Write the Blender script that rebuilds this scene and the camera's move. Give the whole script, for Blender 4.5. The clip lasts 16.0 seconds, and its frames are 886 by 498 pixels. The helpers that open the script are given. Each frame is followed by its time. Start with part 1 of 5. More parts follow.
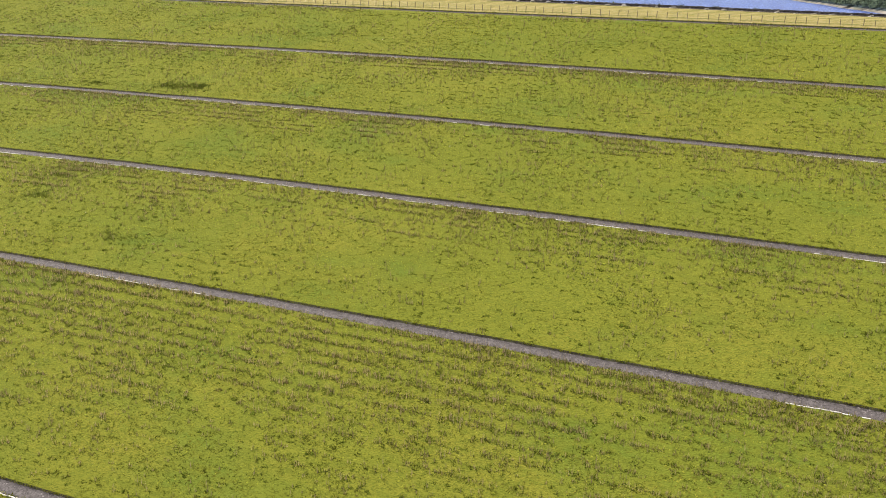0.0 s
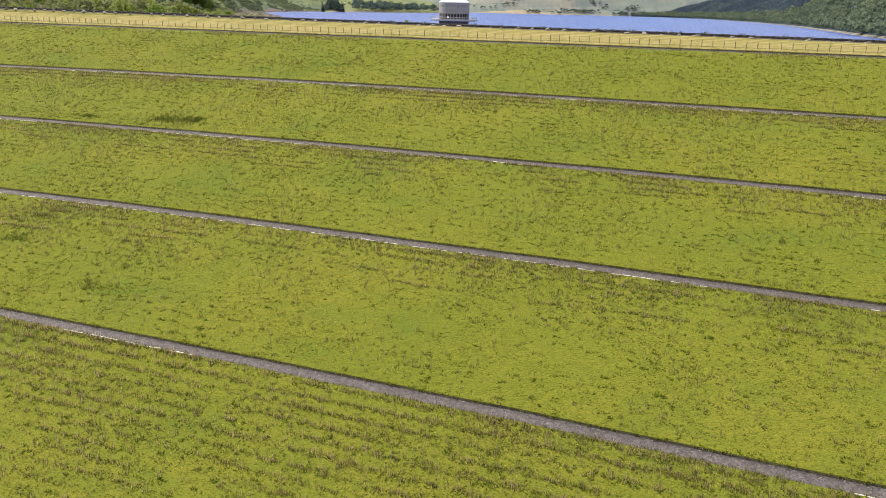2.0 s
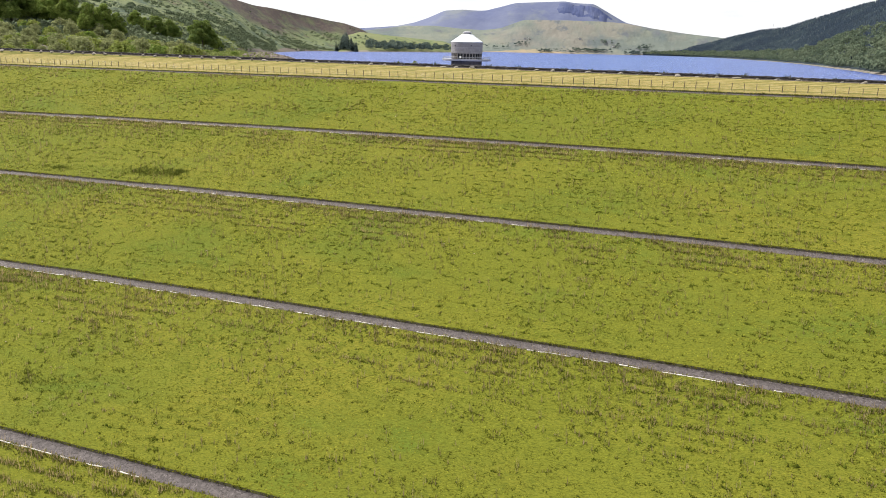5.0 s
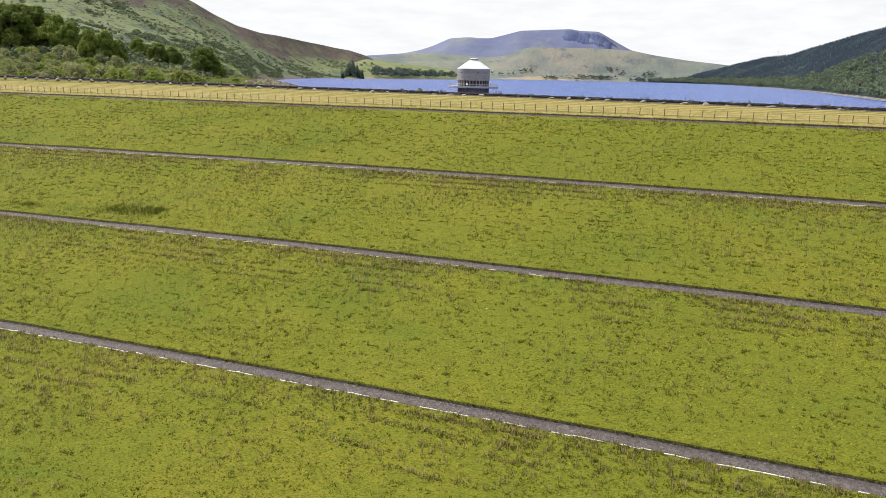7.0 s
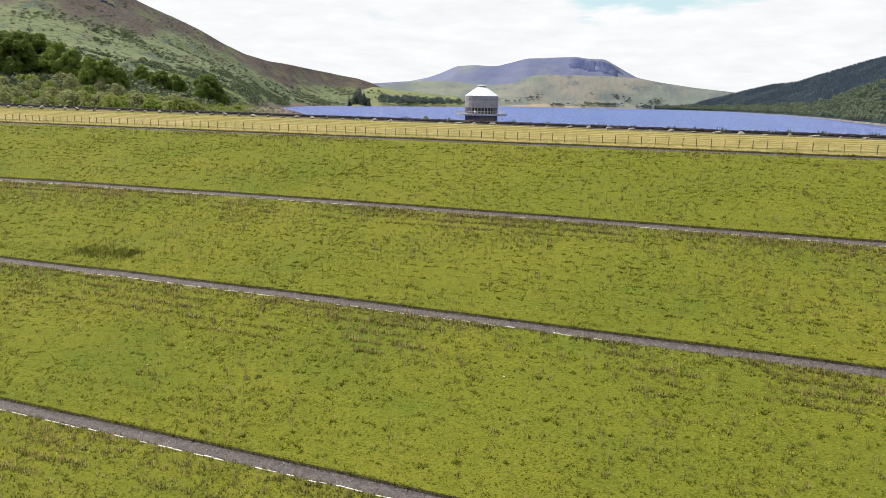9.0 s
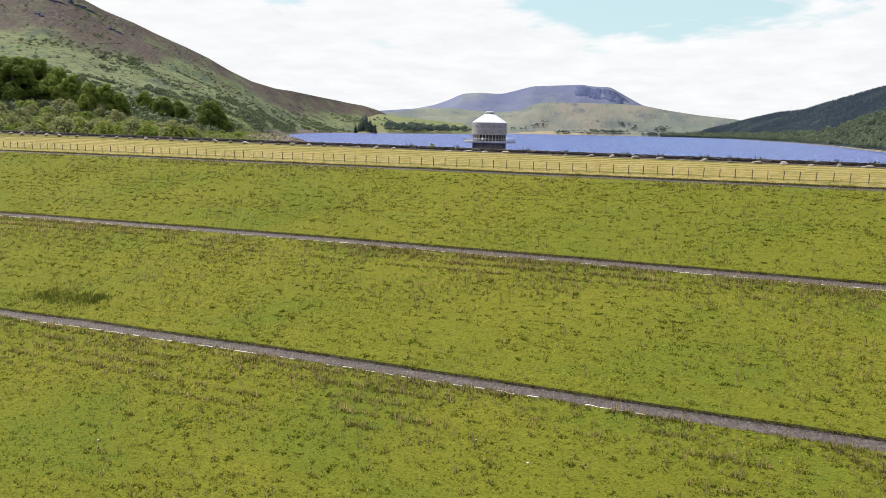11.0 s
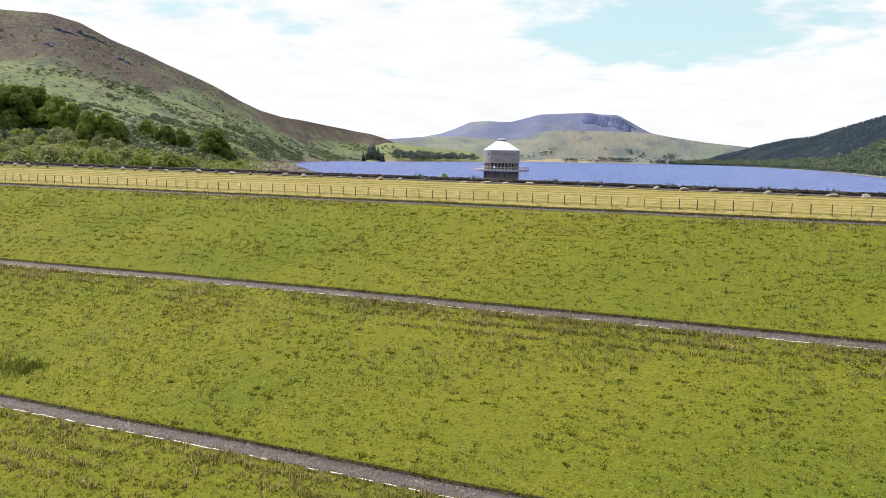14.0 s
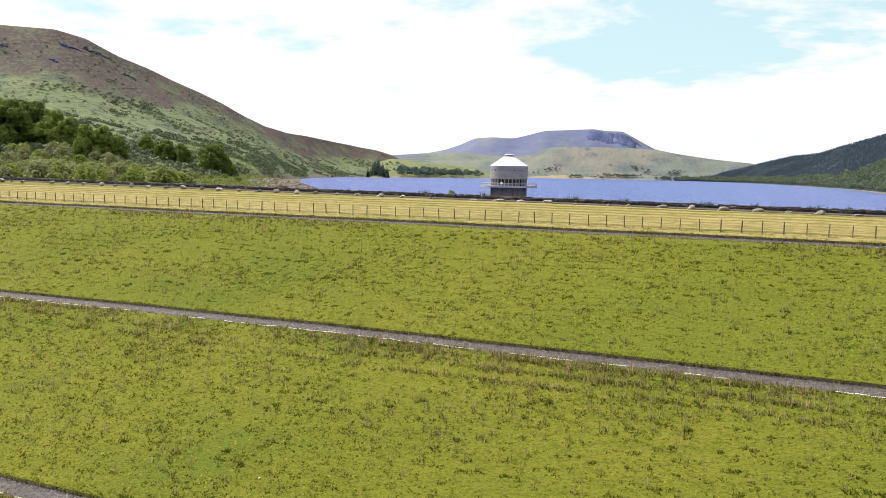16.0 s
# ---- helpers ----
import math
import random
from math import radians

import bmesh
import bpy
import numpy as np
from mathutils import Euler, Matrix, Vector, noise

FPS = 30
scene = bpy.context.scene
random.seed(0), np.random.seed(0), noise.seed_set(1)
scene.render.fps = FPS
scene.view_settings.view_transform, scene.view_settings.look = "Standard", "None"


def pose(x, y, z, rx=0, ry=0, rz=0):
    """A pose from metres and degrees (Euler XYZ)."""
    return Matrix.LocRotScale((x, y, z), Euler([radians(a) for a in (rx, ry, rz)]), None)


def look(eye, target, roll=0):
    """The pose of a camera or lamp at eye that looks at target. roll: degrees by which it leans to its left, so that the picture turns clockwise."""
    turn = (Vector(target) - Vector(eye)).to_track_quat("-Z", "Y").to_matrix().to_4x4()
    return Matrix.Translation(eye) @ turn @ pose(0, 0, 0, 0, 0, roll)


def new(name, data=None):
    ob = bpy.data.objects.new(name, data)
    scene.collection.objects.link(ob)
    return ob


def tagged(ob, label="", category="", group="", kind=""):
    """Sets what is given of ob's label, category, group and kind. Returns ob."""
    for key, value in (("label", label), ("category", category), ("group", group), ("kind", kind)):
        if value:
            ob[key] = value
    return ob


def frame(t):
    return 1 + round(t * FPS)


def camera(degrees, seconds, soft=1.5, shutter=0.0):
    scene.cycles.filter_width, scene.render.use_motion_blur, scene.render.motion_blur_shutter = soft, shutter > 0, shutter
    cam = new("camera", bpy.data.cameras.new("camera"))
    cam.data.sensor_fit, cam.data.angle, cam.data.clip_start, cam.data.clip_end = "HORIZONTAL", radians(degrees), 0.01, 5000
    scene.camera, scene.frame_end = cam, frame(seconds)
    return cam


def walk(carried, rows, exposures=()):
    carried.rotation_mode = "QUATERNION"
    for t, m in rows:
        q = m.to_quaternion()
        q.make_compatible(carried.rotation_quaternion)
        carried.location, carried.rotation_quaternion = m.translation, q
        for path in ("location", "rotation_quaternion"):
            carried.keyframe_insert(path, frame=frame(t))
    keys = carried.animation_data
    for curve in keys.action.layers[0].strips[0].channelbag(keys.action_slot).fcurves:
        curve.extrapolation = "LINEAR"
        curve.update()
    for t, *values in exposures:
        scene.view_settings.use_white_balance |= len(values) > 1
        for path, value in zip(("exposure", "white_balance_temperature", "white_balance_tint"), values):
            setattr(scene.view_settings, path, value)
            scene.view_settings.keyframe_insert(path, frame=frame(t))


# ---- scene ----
# ---------------------------------------------------------------- camera
cam = camera(59.4, 16.0, soft=0.6)

# seconds, x, y, z, turn to the left, tilt, roll
PATH = [
    (0.0, 36.48, -182.91, 3.39, 19.16, -19.18, 1.64),
    (0.5, 35.64, -180.53, 3.26, 19.41, -18.68, 1.55),
    (1.0, 34.79, -178.15, 3.16, 19.64, -18.17, 1.45),
    (1.5, 33.92, -175.75, 3.11, 19.83, -17.71, 1.43),
    (2.0, 33.04, -173.32, 3.11, 20.01, -17.27, 1.43),
    (2.5, 32.16, -170.81, 3.16, 20.18, -16.85, 1.45),
    (3.0, 31.25, -168.20, 3.21, 20.35, -16.41, 1.50),
    (3.5, 30.29, -165.53, 3.21, 20.49, -15.96, 1.50),
    (4.0, 29.29, -162.76, 3.22, 20.66, -15.50, 1.48),
    (4.5, 28.28, -159.90, 3.24, 20.86, -15.05, 1.37),
    (7.0, 22.33, -145.23, 3.09, 21.47, -12.72, 1.28),
    (7.5, 21.07, -142.24, 3.00, 21.61, -12.22, 1.27),
    (8.0, 19.82, -139.30, 2.93, 21.73, -11.74, 1.26),
    (8.5, 18.59, -136.37, 2.95, 21.86, -11.27, 1.19),
    (9.0, 17.36, -133.41, 2.97, 22.01, -10.79, 1.18),
    (11.5, 10.96, -119.11, 2.74, 22.58, -8.37, 1.23),
    (12.0, 9.63, -116.39, 2.69, 22.68, -7.91, 1.17),
    (12.5, 8.32, -113.70, 2.67, 22.77, -7.53, 1.14),
    (13.0, 7.07, -111.12, 2.67, 22.87, -7.22, 1.12),
    (13.5, 5.90, -108.61, 2.70, 22.98, -7.00, 1.10),
    (14.0, 4.75, -106.14, 2.72, 23.09, -6.82, 1.08),
    (14.5, 3.60, -103.62, 2.70, 23.18, -6.58, 1.10),
    (15.0, 2.43, -101.08, 2.66, 23.28, -6.27, 1.13),
    (15.5, 1.23, -98.55, 2.61, 23.36, -5.95, 1.12),
    (16.0, 0.00, -96.00, 2.56, 23.44, -5.65, 1.17),
]


def eye_pose(x, y, z, turn, tilt, roll):
    return pose(x, y, z, 0, 0, turn) @ pose(0, 0, 0, 90 + tilt) @ pose(0, 0, 0, 0, 0, roll)


walk(cam, [(r[0], eye_pose(*r[1:])) for r in PATH], exposures=[(0.0, 1.28), (4.0, 1.26), (7.0, 1.12), (12.0, 1.08), (16.0, 1.22)])

# ---------------------------------------------------------------- sky and sun
SUN_AZ, SUN_EL = -79.0, 54.0      # degrees, azimuth clockwise from +y

world = bpy.data.worlds.new("sky")
scene.world = world
world.use_nodes = True
wt = world.node_tree
wt.nodes.clear()


def wnode(kind, **kw):
    n = wt.nodes.new(kind)
    for key, val in kw.items():
        n.inputs[key].default_value = val
    return n


def build_world():
    link = wt.links.new
    sky = wnode("ShaderNodeTexSky")
    sky.sky_type, sky.sun_disc = "NISHITA", False
    sky.sun_elevation, sky.sun_rotation = radians(SUN_EL), radians(SUN_AZ)
    sky.air_density, sky.dust_density, sky.ozone_density = 1.0, 0.6, 1.6
    # a sheet of cumulus seen in perspective
    tc = wnode("ShaderNodeTexCoord")
    sep = wnode("ShaderNodeSeparateXYZ")
    link(tc.outputs["Generated"], sep.inputs[0])
    up = wnode("ShaderNodeMath")
    up.operation = "MAXIMUM"
    up.inputs[1].default_value = 0.0
    link(sep.outputs["Z"], up.inputs[0])
    rise = wnode("ShaderNodeMath")
    rise.operation = "ADD"
    rise.inputs[1].default_value = 0.16
    link(up.outputs[0], rise.inputs[0])
    flat = wnode("ShaderNodeCombineXYZ")
    for axis in "XY":
        d = wnode("ShaderNodeMath")
        d.operation = "DIVIDE"
        link(sep.outputs[axis], d.inputs[0])
        link(rise.outputs[0], d.inputs[1])
        link(d.outputs[0], flat.inputs[axis])
    big = wnode("ShaderNodeTexNoise", Scale=1.15, Detail=8.0, Roughness=0.58, Distortion=0.25)
    mv = wnode("ShaderNodeVectorMath")
    mv.operation = "ADD"
    mv.inputs[1].default_value = CLOUD_SHIFT
    link(flat.outputs[0], mv.inputs[0])
    link(mv.outputs[0], big.inputs["Vector"])
    haze = wnode("ShaderNodeMath")
    haze.operation = "MULTIPLY_ADD"
    haze.inputs[1].default_value = -2.2
    haze.inputs[2].default_value = 0.34
    link(sep.outputs["Z"], haze.inputs[0])
    more = wnode("ShaderNodeMath")
    more.operation = "MAXIMUM"
    more.inputs[1].default_value = 0.0
    link(haze.outputs[0], more.inputs[0])
    # the cloud sheet thins over the head of the valley
    toward = wnode("ShaderNodeVectorMath")
    toward.operation = "DOT_PRODUCT"
    toward.inputs[1].default_value = CLEAR_WAY
    link(tc.outputs["Generated"], toward.inputs[0])
    west = wnode("ShaderNodeMapRange")
    west.inputs["From Min"].default_value, west.inputs["From Max"].default_value = 0.94, 0.995
    west.inputs["To Min"].default_value, west.inputs["To Max"].default_value = 0.07, -0.045
    link(toward.outputs["Value"], west.inputs["Value"])
    sheet = wnode("ShaderNodeMath")
    sheet.operation = "ADD"
    link(west.outputs[0], sheet.inputs[0])
    link(more.outputs[0], sheet.inputs[1])
    full = wnode("ShaderNodeMath")
    full.operation = "ADD"
    link(sheet.outputs[0], full.inputs[0])
    link(big.outputs["Fac"], full.inputs[1])
    ramp = wnode("ShaderNodeValToRGB")
    ramp.color_ramp.elements[0].position, ramp.color_ramp.elements[1].position = 0.585, 0.685
    fine = wnode("ShaderNodeTexNoise", Scale=3.5, Detail=6.0, Roughness=0.6)
    link(mv.outputs[0], fine.inputs["Vector"])
    puffs = wnode("ShaderNodeMath")
    puffs.operation = "MULTIPLY_ADD"
    puffs.inputs[1].default_value = 0.30
    link(fine.outputs["Fac"], puffs.inputs[0])
    link(full.outputs[0], puffs.inputs[2])
    link(puffs.outputs[0], ramp.inputs[0])
    tone = wnode("ShaderNodeMix")
    tone.data_type = "RGBA"
    tone.inputs["A"].default_value = (5.0, 5.1, 5.3, 1)
    tone.inputs["B"].default_value = (6.9, 6.9, 6.9, 1)
    link(fine.outputs["Fac"], tone.inputs["Factor"])
    thin = wnode("ShaderNodeMix")
    thin.data_type = "RGBA"
    thin.inputs["Factor"].default_value = 0.8
    thin.inputs["B"].default_value = (4.0, 5.3, 5.4, 1)
    link(sky.outputs[0], thin.inputs["A"])
    mix = wnode("ShaderNodeMix")
    mix.data_type = "RGBA"
    link(ramp.outputs[0], mix.inputs["Factor"])
    link(thin.outputs["Result"], mix.inputs["A"])
    link(tone.outputs["Result"], mix.inputs["B"])
    bg = wnode("ShaderNodeBackground", Strength=0.075)
    link(mix.outputs["Result"], bg.inputs[0])
    out = wnode("ShaderNodeOutputWorld")
    link(bg.outputs[0], out.inputs[0])


CLOUD_SHIFT = (2.53, -0.14, 0.0)
CLEAR_WAY = (-0.20, 0.948, 0.25)
build_world()

sun_data = bpy.data.lights.new("sun", "SUN")
sun_data.energy, sun_data.angle, sun_data.color = 3.9, radians(0.53), (1.0, 0.95, 0.86)
sun = new("sun", sun_data)
sun_dir = Vector((math.sin(radians(SUN_AZ)) * math.cos(radians(SUN_EL)),
                  math.cos(radians(SUN_AZ)) * math.cos(radians(SUN_EL)), math.sin(radians(SUN_EL))))
sun.matrix_world = look(sun_dir * 300, (0, 0, 0))


# ---------------------------------------------------------------- materials
def material(name, base, rough=0.9, metal=0.0, spec=0.3):
    m = bpy.data.materials.new(name)
    m.use_nodes = True
    b = m.node_tree.nodes["Principled BSDF"]
    b.inputs["Base Color"].default_value = (*base, 1)
    b.inputs["Roughness"].default_value = rough
    b.inputs["Metallic"].default_value = metal
    b.inputs["Specular IOR Level"].default_value = spec
    return m


def layered(name, colours, scales, rough=0.9, spec=0.2, bump=0.0, bump_scale=6.0, bump_dist=0.1, stretch=(1, 1, 1),
            island=0.0, per_object=0.0, transmission=0.0):
    """Base colour from two or more noise layers: colours[0] is mixed with colours[i] by noise of scales[i-1] (per metre)."""
    m = material(name, colours[0], rough, 0.0, spec)
    nt = m.node_tree
    link = nt.links.new
    b = nt.nodes["Principled BSDF"]
    tc = nt.nodes.new("ShaderNodeTexCoord")
    mp = nt.nodes.new("ShaderNodeMapping")
    mp.inputs["Scale"].default_value = stretch
    link(tc.outputs["Object"], mp.inputs["Vector"])
    last = None
    for i, (col, sc) in enumerate(zip(colours[1:], scales)):
        scale, lo, hi = sc if isinstance(sc, tuple) else (sc, 0.4, 0.62)
        n = nt.nodes.new("ShaderNodeTexNoise")
        n.inputs["Scale"].default_value = scale
        n.inputs["Detail"].default_value = 5.0
        n.inputs["Roughness"].default_value = 0.6
        off = nt.nodes.new("ShaderNodeVectorMath")
        off.operation = "ADD"
        off.inputs[1].default_value = (17.3 * i, 5.1 * i, 3.7 * i)
        link(mp.outputs[0], off.inputs[0])
        link(off.outputs[0], n.inputs["Vector"])
        r = nt.nodes.new("ShaderNodeMapRange")
        r.inputs["From Min"].default_value, r.inputs["From Max"].default_value = lo, hi
        link(n.outputs["Fac"], r.inputs["Value"])
        mix = nt.nodes.new("ShaderNodeMix")
        mix.data_type = "RGBA"
        mix.inputs["A"].default_value = (*colours[0], 1)
        if last:
            link(last, mix.inputs["A"])
        mix.inputs["B"].default_value = (*col, 1)
        link(r.outputs[0], mix.inputs["Factor"])
        last = mix.outputs["Result"]
    if island or per_object:
        if island:
            g = nt.nodes.new("ShaderNodeNewGeometry").outputs["Random Per Island"]
        else:
            g = nt.nodes.new("ShaderNodeObjectInfo").outputs["Random"]
        amount = island or per_object
        r = nt.nodes.new("ShaderNodeMapRange")
        r.inputs["To Min"].default_value, r.inputs["To Max"].default_value = 1 - amount, 1 + amount
        link(g, r.inputs["Value"])
        hsv = nt.nodes.new("ShaderNodeHueSaturation")
        link(r.outputs[0], hsv.inputs["Value"])
        hsv.inputs["Color"].default_value = (*colours[0], 1)
        if last:
            link(last, hsv.inputs["Color"])
        last = hsv.outputs[0]
    if last:
        link(last, b.inputs["Base Color"])
    if bump:
        n = nt.nodes.new("ShaderNodeTexNoise")
        n.inputs["Scale"].default_value = bump_scale
        n.inputs["Detail"].default_value = 6.0
        n.inputs["Roughness"].default_value = 0.65
        link(mp.outputs[0], n.inputs["Vector"])
        bp = nt.nodes.new("ShaderNodeBump")
        bp.inputs["Strength"].default_value, bp.inputs["Distance"].default_value = bump, bump_dist
        link(n.outputs["Fac"], bp.inputs["Height"])
        link(bp.outputs[0], b.inputs["Normal"])
    if transmission:
        out = nt.nodes["Material Output"]
        tr = nt.nodes.new("ShaderNodeBsdfTranslucent")
        if last:
            link(last, tr.inputs["Color"])
        else:
            tr.inputs["Color"].default_value = (*colours[0], 1)
        ms = nt.nodes.new("ShaderNodeMixShader")
        ms.inputs[0].default_value = transmission
        link(b.outputs[0], ms.inputs[1])
        link(tr.outputs[0], ms.inputs[2])
        link(ms.outputs[0], out.inputs[0])
    return m


M_GRASS = layered("pasture grass", [(0.114, 0.122, 0.013), (0.135, 0.131, 0.016), (0.083, 0.109, 0.013), (0.102, 0.111, 0.012), (0.073, 0.083, 0.009)],
                  [(0.05, 0.42, 0.62), (0.09, 0.50, 0.66), (0.9, 0.45, 0.65), (5.0, 0.50, 0.62)], rough=1.0, spec=0.1, bump=1.0, bump_scale=6.0, bump_dist=0.16, stretch=(0.6, 1.2, 1.2))
M_HAY = layered("dry mown grass", [(0.228, 0.180, 0.068), (0.172, 0.150, 0.047), (0.265, 0.214, 0.096), (0.132, 0.121, 0.038)],
                [(0.12, 0.45, 0.7), (1.0, 0.45, 0.60), (3.0, 0.5, 0.62)], rough=1.0, spec=0.1, bump=0.8, bump_scale=3.0, bump_dist=0.12, stretch=(0.3, 2.2, 2.2))
M_STUBBLE = layered("green stubble between hay rows", [(0.118, 0.112, 0.032), (0.165, 0.140, 0.048), (0.090, 0.096, 0.024)], [(0.35, 0.42, 0.6), (1.2, 0.5, 0.62)],
                   rough=1.0, spec=0.1, bump=0.8, bump_scale=3.0, bump_dist=0.12, stretch=(0.3, 2.2, 2.2))
M_HAYLOOSE = layered("loose cut hay", [(0.375, 0.298, 0.132), (0.265, 0.215, 0.084)], [(0.3, 0.4, 0.6)], island=0.45, transmission=0.5)
M_SWARD = layered("matted pasture blades", [(0.154, 0.164, 0.019), (0.184, 0.177, 0.024), (0.113, 0.143, 0.019)],
                  [(0.05, 0.42, 0.62), (0.09, 0.50, 0.66)], rough=1.0, spec=0.1, island=0.5, transmission=0.45)
M_TUFT = layered("coarse grass tuft", [(0.058, 0.075, 0.008), (0.088, 0.090, 0.013)], [(0.5, 0.4, 0.6)], rough=1.0, spec=0.0, island=0.4, transmission=0.35)
M_LIPGRASS = layered("overhanging turf", [(0.112, 0.122, 0.008), (0.150, 0.140, 0.016)], [(0.5, 0.4, 0.6)], rough=1.0, spec=0.0, island=0.5, transmission=0.5)
M_STALK = layered("dry thistle stalk", [(0.42, 0.315, 0.180), (0.280, 0.212, 0.110)], [(0.5, 0.4, 0.6)], spec=0.04, rough=1.0, island=0.35, transmission=0.5)
M_SETTS = layered("grey stone pitching", [(0.058, 0.049, 0.049), (0.09, 0.077, 0.077), (0.032, 0.027, 0.026)],
                  [(2.2, 0.45, 0.6), (4.5, 0.5, 0.65)], rough=0.8, bump=0.8, bump_scale=4.0, bump_dist=0.08)
# near black, since the shade below the turf lip is in this colour
M_EARTH = layered("earth bank darkened for lip shade", [(0.022, 0.018, 0.014), (0.034, 0.034, 0.013)], [(1.5, 0.45, 0.6)], bump=0.7, bump_scale=3.0)
M_KERB = layered("pale kerb stone", [(0.50, 0.475, 0.44), (0.24, 0.225, 0.20)], [(3.0, 0.45, 0.65)], rough=0.8, per_object=0.2, bump=0.4, bump_scale=9.0, bump_dist=0.02)
M_WALL = layered("dark wall stone", [(0.050, 0.045, 0.044), (0.10, 0.09, 0.087), (0.03, 0.028, 0.027)], [(1.6, 0.5, 0.7), (4.0, 0.5, 0.7)],
                 per_object=0.35, bump=0.8, bump_scale=5.0, bump_dist=0.05)
M_WALL_I = layered("dark walling stones", [(0.045, 0.040, 0.040), (0.11, 0.10, 0.096), (0.028, 0.026, 0.026)], [(0.9, 0.48, 0.65), (3.0, 0.5, 0.7)], island=0.45)
M_ROAD = layered("worn asphalt", [(0.062, 0.054, 0.050), (0.090, 0.078, 0.070)], [(1.2, 0.45, 0.65)], rough=1.0, spec=0.0, bump=0.3, bump_scale=20.0, bump_dist=0.01)
M_BOULDER = layered("pale boulder", [(0.205, 0.185, 0.165), (0.11, 0.10, 0.09), (0.28, 0.255, 0.23)], [(1.5, 0.45, 0.65), (5.0, 0.55, 0.7)],
                    per_object=0.35, bump=0.9, bump_scale=4.0, bump_dist=0.06)
M_POST = layered("weathered fence timber", [(0.135, 0.105, 0.072), (0.20, 0.165, 0.125)], [(3.0, 0.4, 0.65)], per_object=0.3, stretch=(4, 4, 0.5))
M_WIRE = material("galvanised wire", (0.30, 0.28, 0.26), 0.45, 0.8)
M_RIPRAP = layered("wet riprap", [(0.098, 0.077, 0.066), (0.155, 0.130, 0.113), (0.042, 0.034, 0.031)], [(0.8, 0.45, 0.6), (2.0, 0.5, 0.65)],
                   island=0.3, bump=0.9, bump_scale=2.0, bump_dist=0.3)
M_CLAD = layered("grey stone cladding", [(0.245, 0.232, 0.236), (0.185, 0.178, 0.182), (0.30, 0.288, 0.288)], [(0.4, 0.45, 0.6), (1.4, 0.55, 0.7)],
                 per_object=0.12, bump=0.4, bump_scale=4.0, bump_dist=0.04)
M_SHAFT = layered("stained concrete shaft", [(0.190, 0.158, 0.124), (0.115, 0.096, 0.076)], [(0.7, 0.45, 0.62)], stretch=(1, 1, 0.25), bump=0.3, bump_scale=3.0, bump_dist=0.04)
M_ROOF = layered("pale metal roof", [(0.58, 0.60, 0.62), (0.50, 0.52, 0.55)], [(0.5, 0.45, 0.65)], rough=0.45, spec=0.4, per_object=0.04)
M_DECK = layered("pale concrete deck", [(0.33, 0.33, 0.36), (0.26, 0.26, 0.28)], [(0.6, 0.45, 0.65)], per_object=0.06)
M_RAIL = material("grey painted rail", (0.22, 0.23, 0.25), 0.5, 0.3)
M_DARKGLASS = material("dark window glass", (0.02, 0.023, 0.03), 0.08, 0.0, 0.5)
M_BARK = layered("grey bark", [(0.09, 0.075, 0.06), (0.15, 0.13, 0.11)], [(2.0, 0.4, 0.6)], stretch=(3, 3, 0.6))


def leafy(name, base, other):
    return layered(name, [base, other], [(0.35, 0.4, 0.62)], island=0.28, transmission=0.4, rough=0.8, spec=0.1)


M_LEAF_DARK = leafy("dark oak leaves", (0.090, 0.134, 0.028), (0.150, 0.192, 0.042))
M_LEAF_MID = leafy("green leaves", (0.132, 0.190, 0.034), (0.190, 0.235, 0.052))
M_LEAF_GREY = leafy("grey willow leaves", (0.185, 0.205, 0.085), (0.225, 0.235, 0.11))
M_LEAF_LIGHT = leafy("yellow green leaves", (0.175, 0.215, 0.048), (0.23, 0.25, 0.066))
# cloud shade and distance haze are in this blue-black needle colour
M_CONIFER = layered("conifer needles in blue cloud shade", [(0.012, 0.022, 0.038), (0.024, 0.038, 0.048)], [(0.006, 0.48, 0.62)], island=0.3)
M_SPRUCE = layered("spruce needles", [(0.052, 0.078, 0.072), (0.080, 0.108, 0.088)], [(0.02, 0.45, 0.62)], island=0.4, transmission=0.15)
M_BROAD = layered("shore woodland leaves", [(0.078, 0.106, 0.070), (0.112, 0.138, 0.088)], [(0.02, 0.42, 0.6)], island=0.3, transmission=0.4)
M_THORN = layered("thorn scrub leaves", [(0.076, 0.100, 0.056), (0.112, 0.136, 0.074)], [(0.02, 0.42, 0.6)], island=0.35, transmission=0.2)
# leaf green shifted towards blue to carry distance haze
M_FARTREE = layered("haze blue far trees", [(0.052, 0.078, 0.076), (0.090, 0.118, 0.092)], [(0.01, 0.42, 0.6)], island=0.35, transmission=0.2)


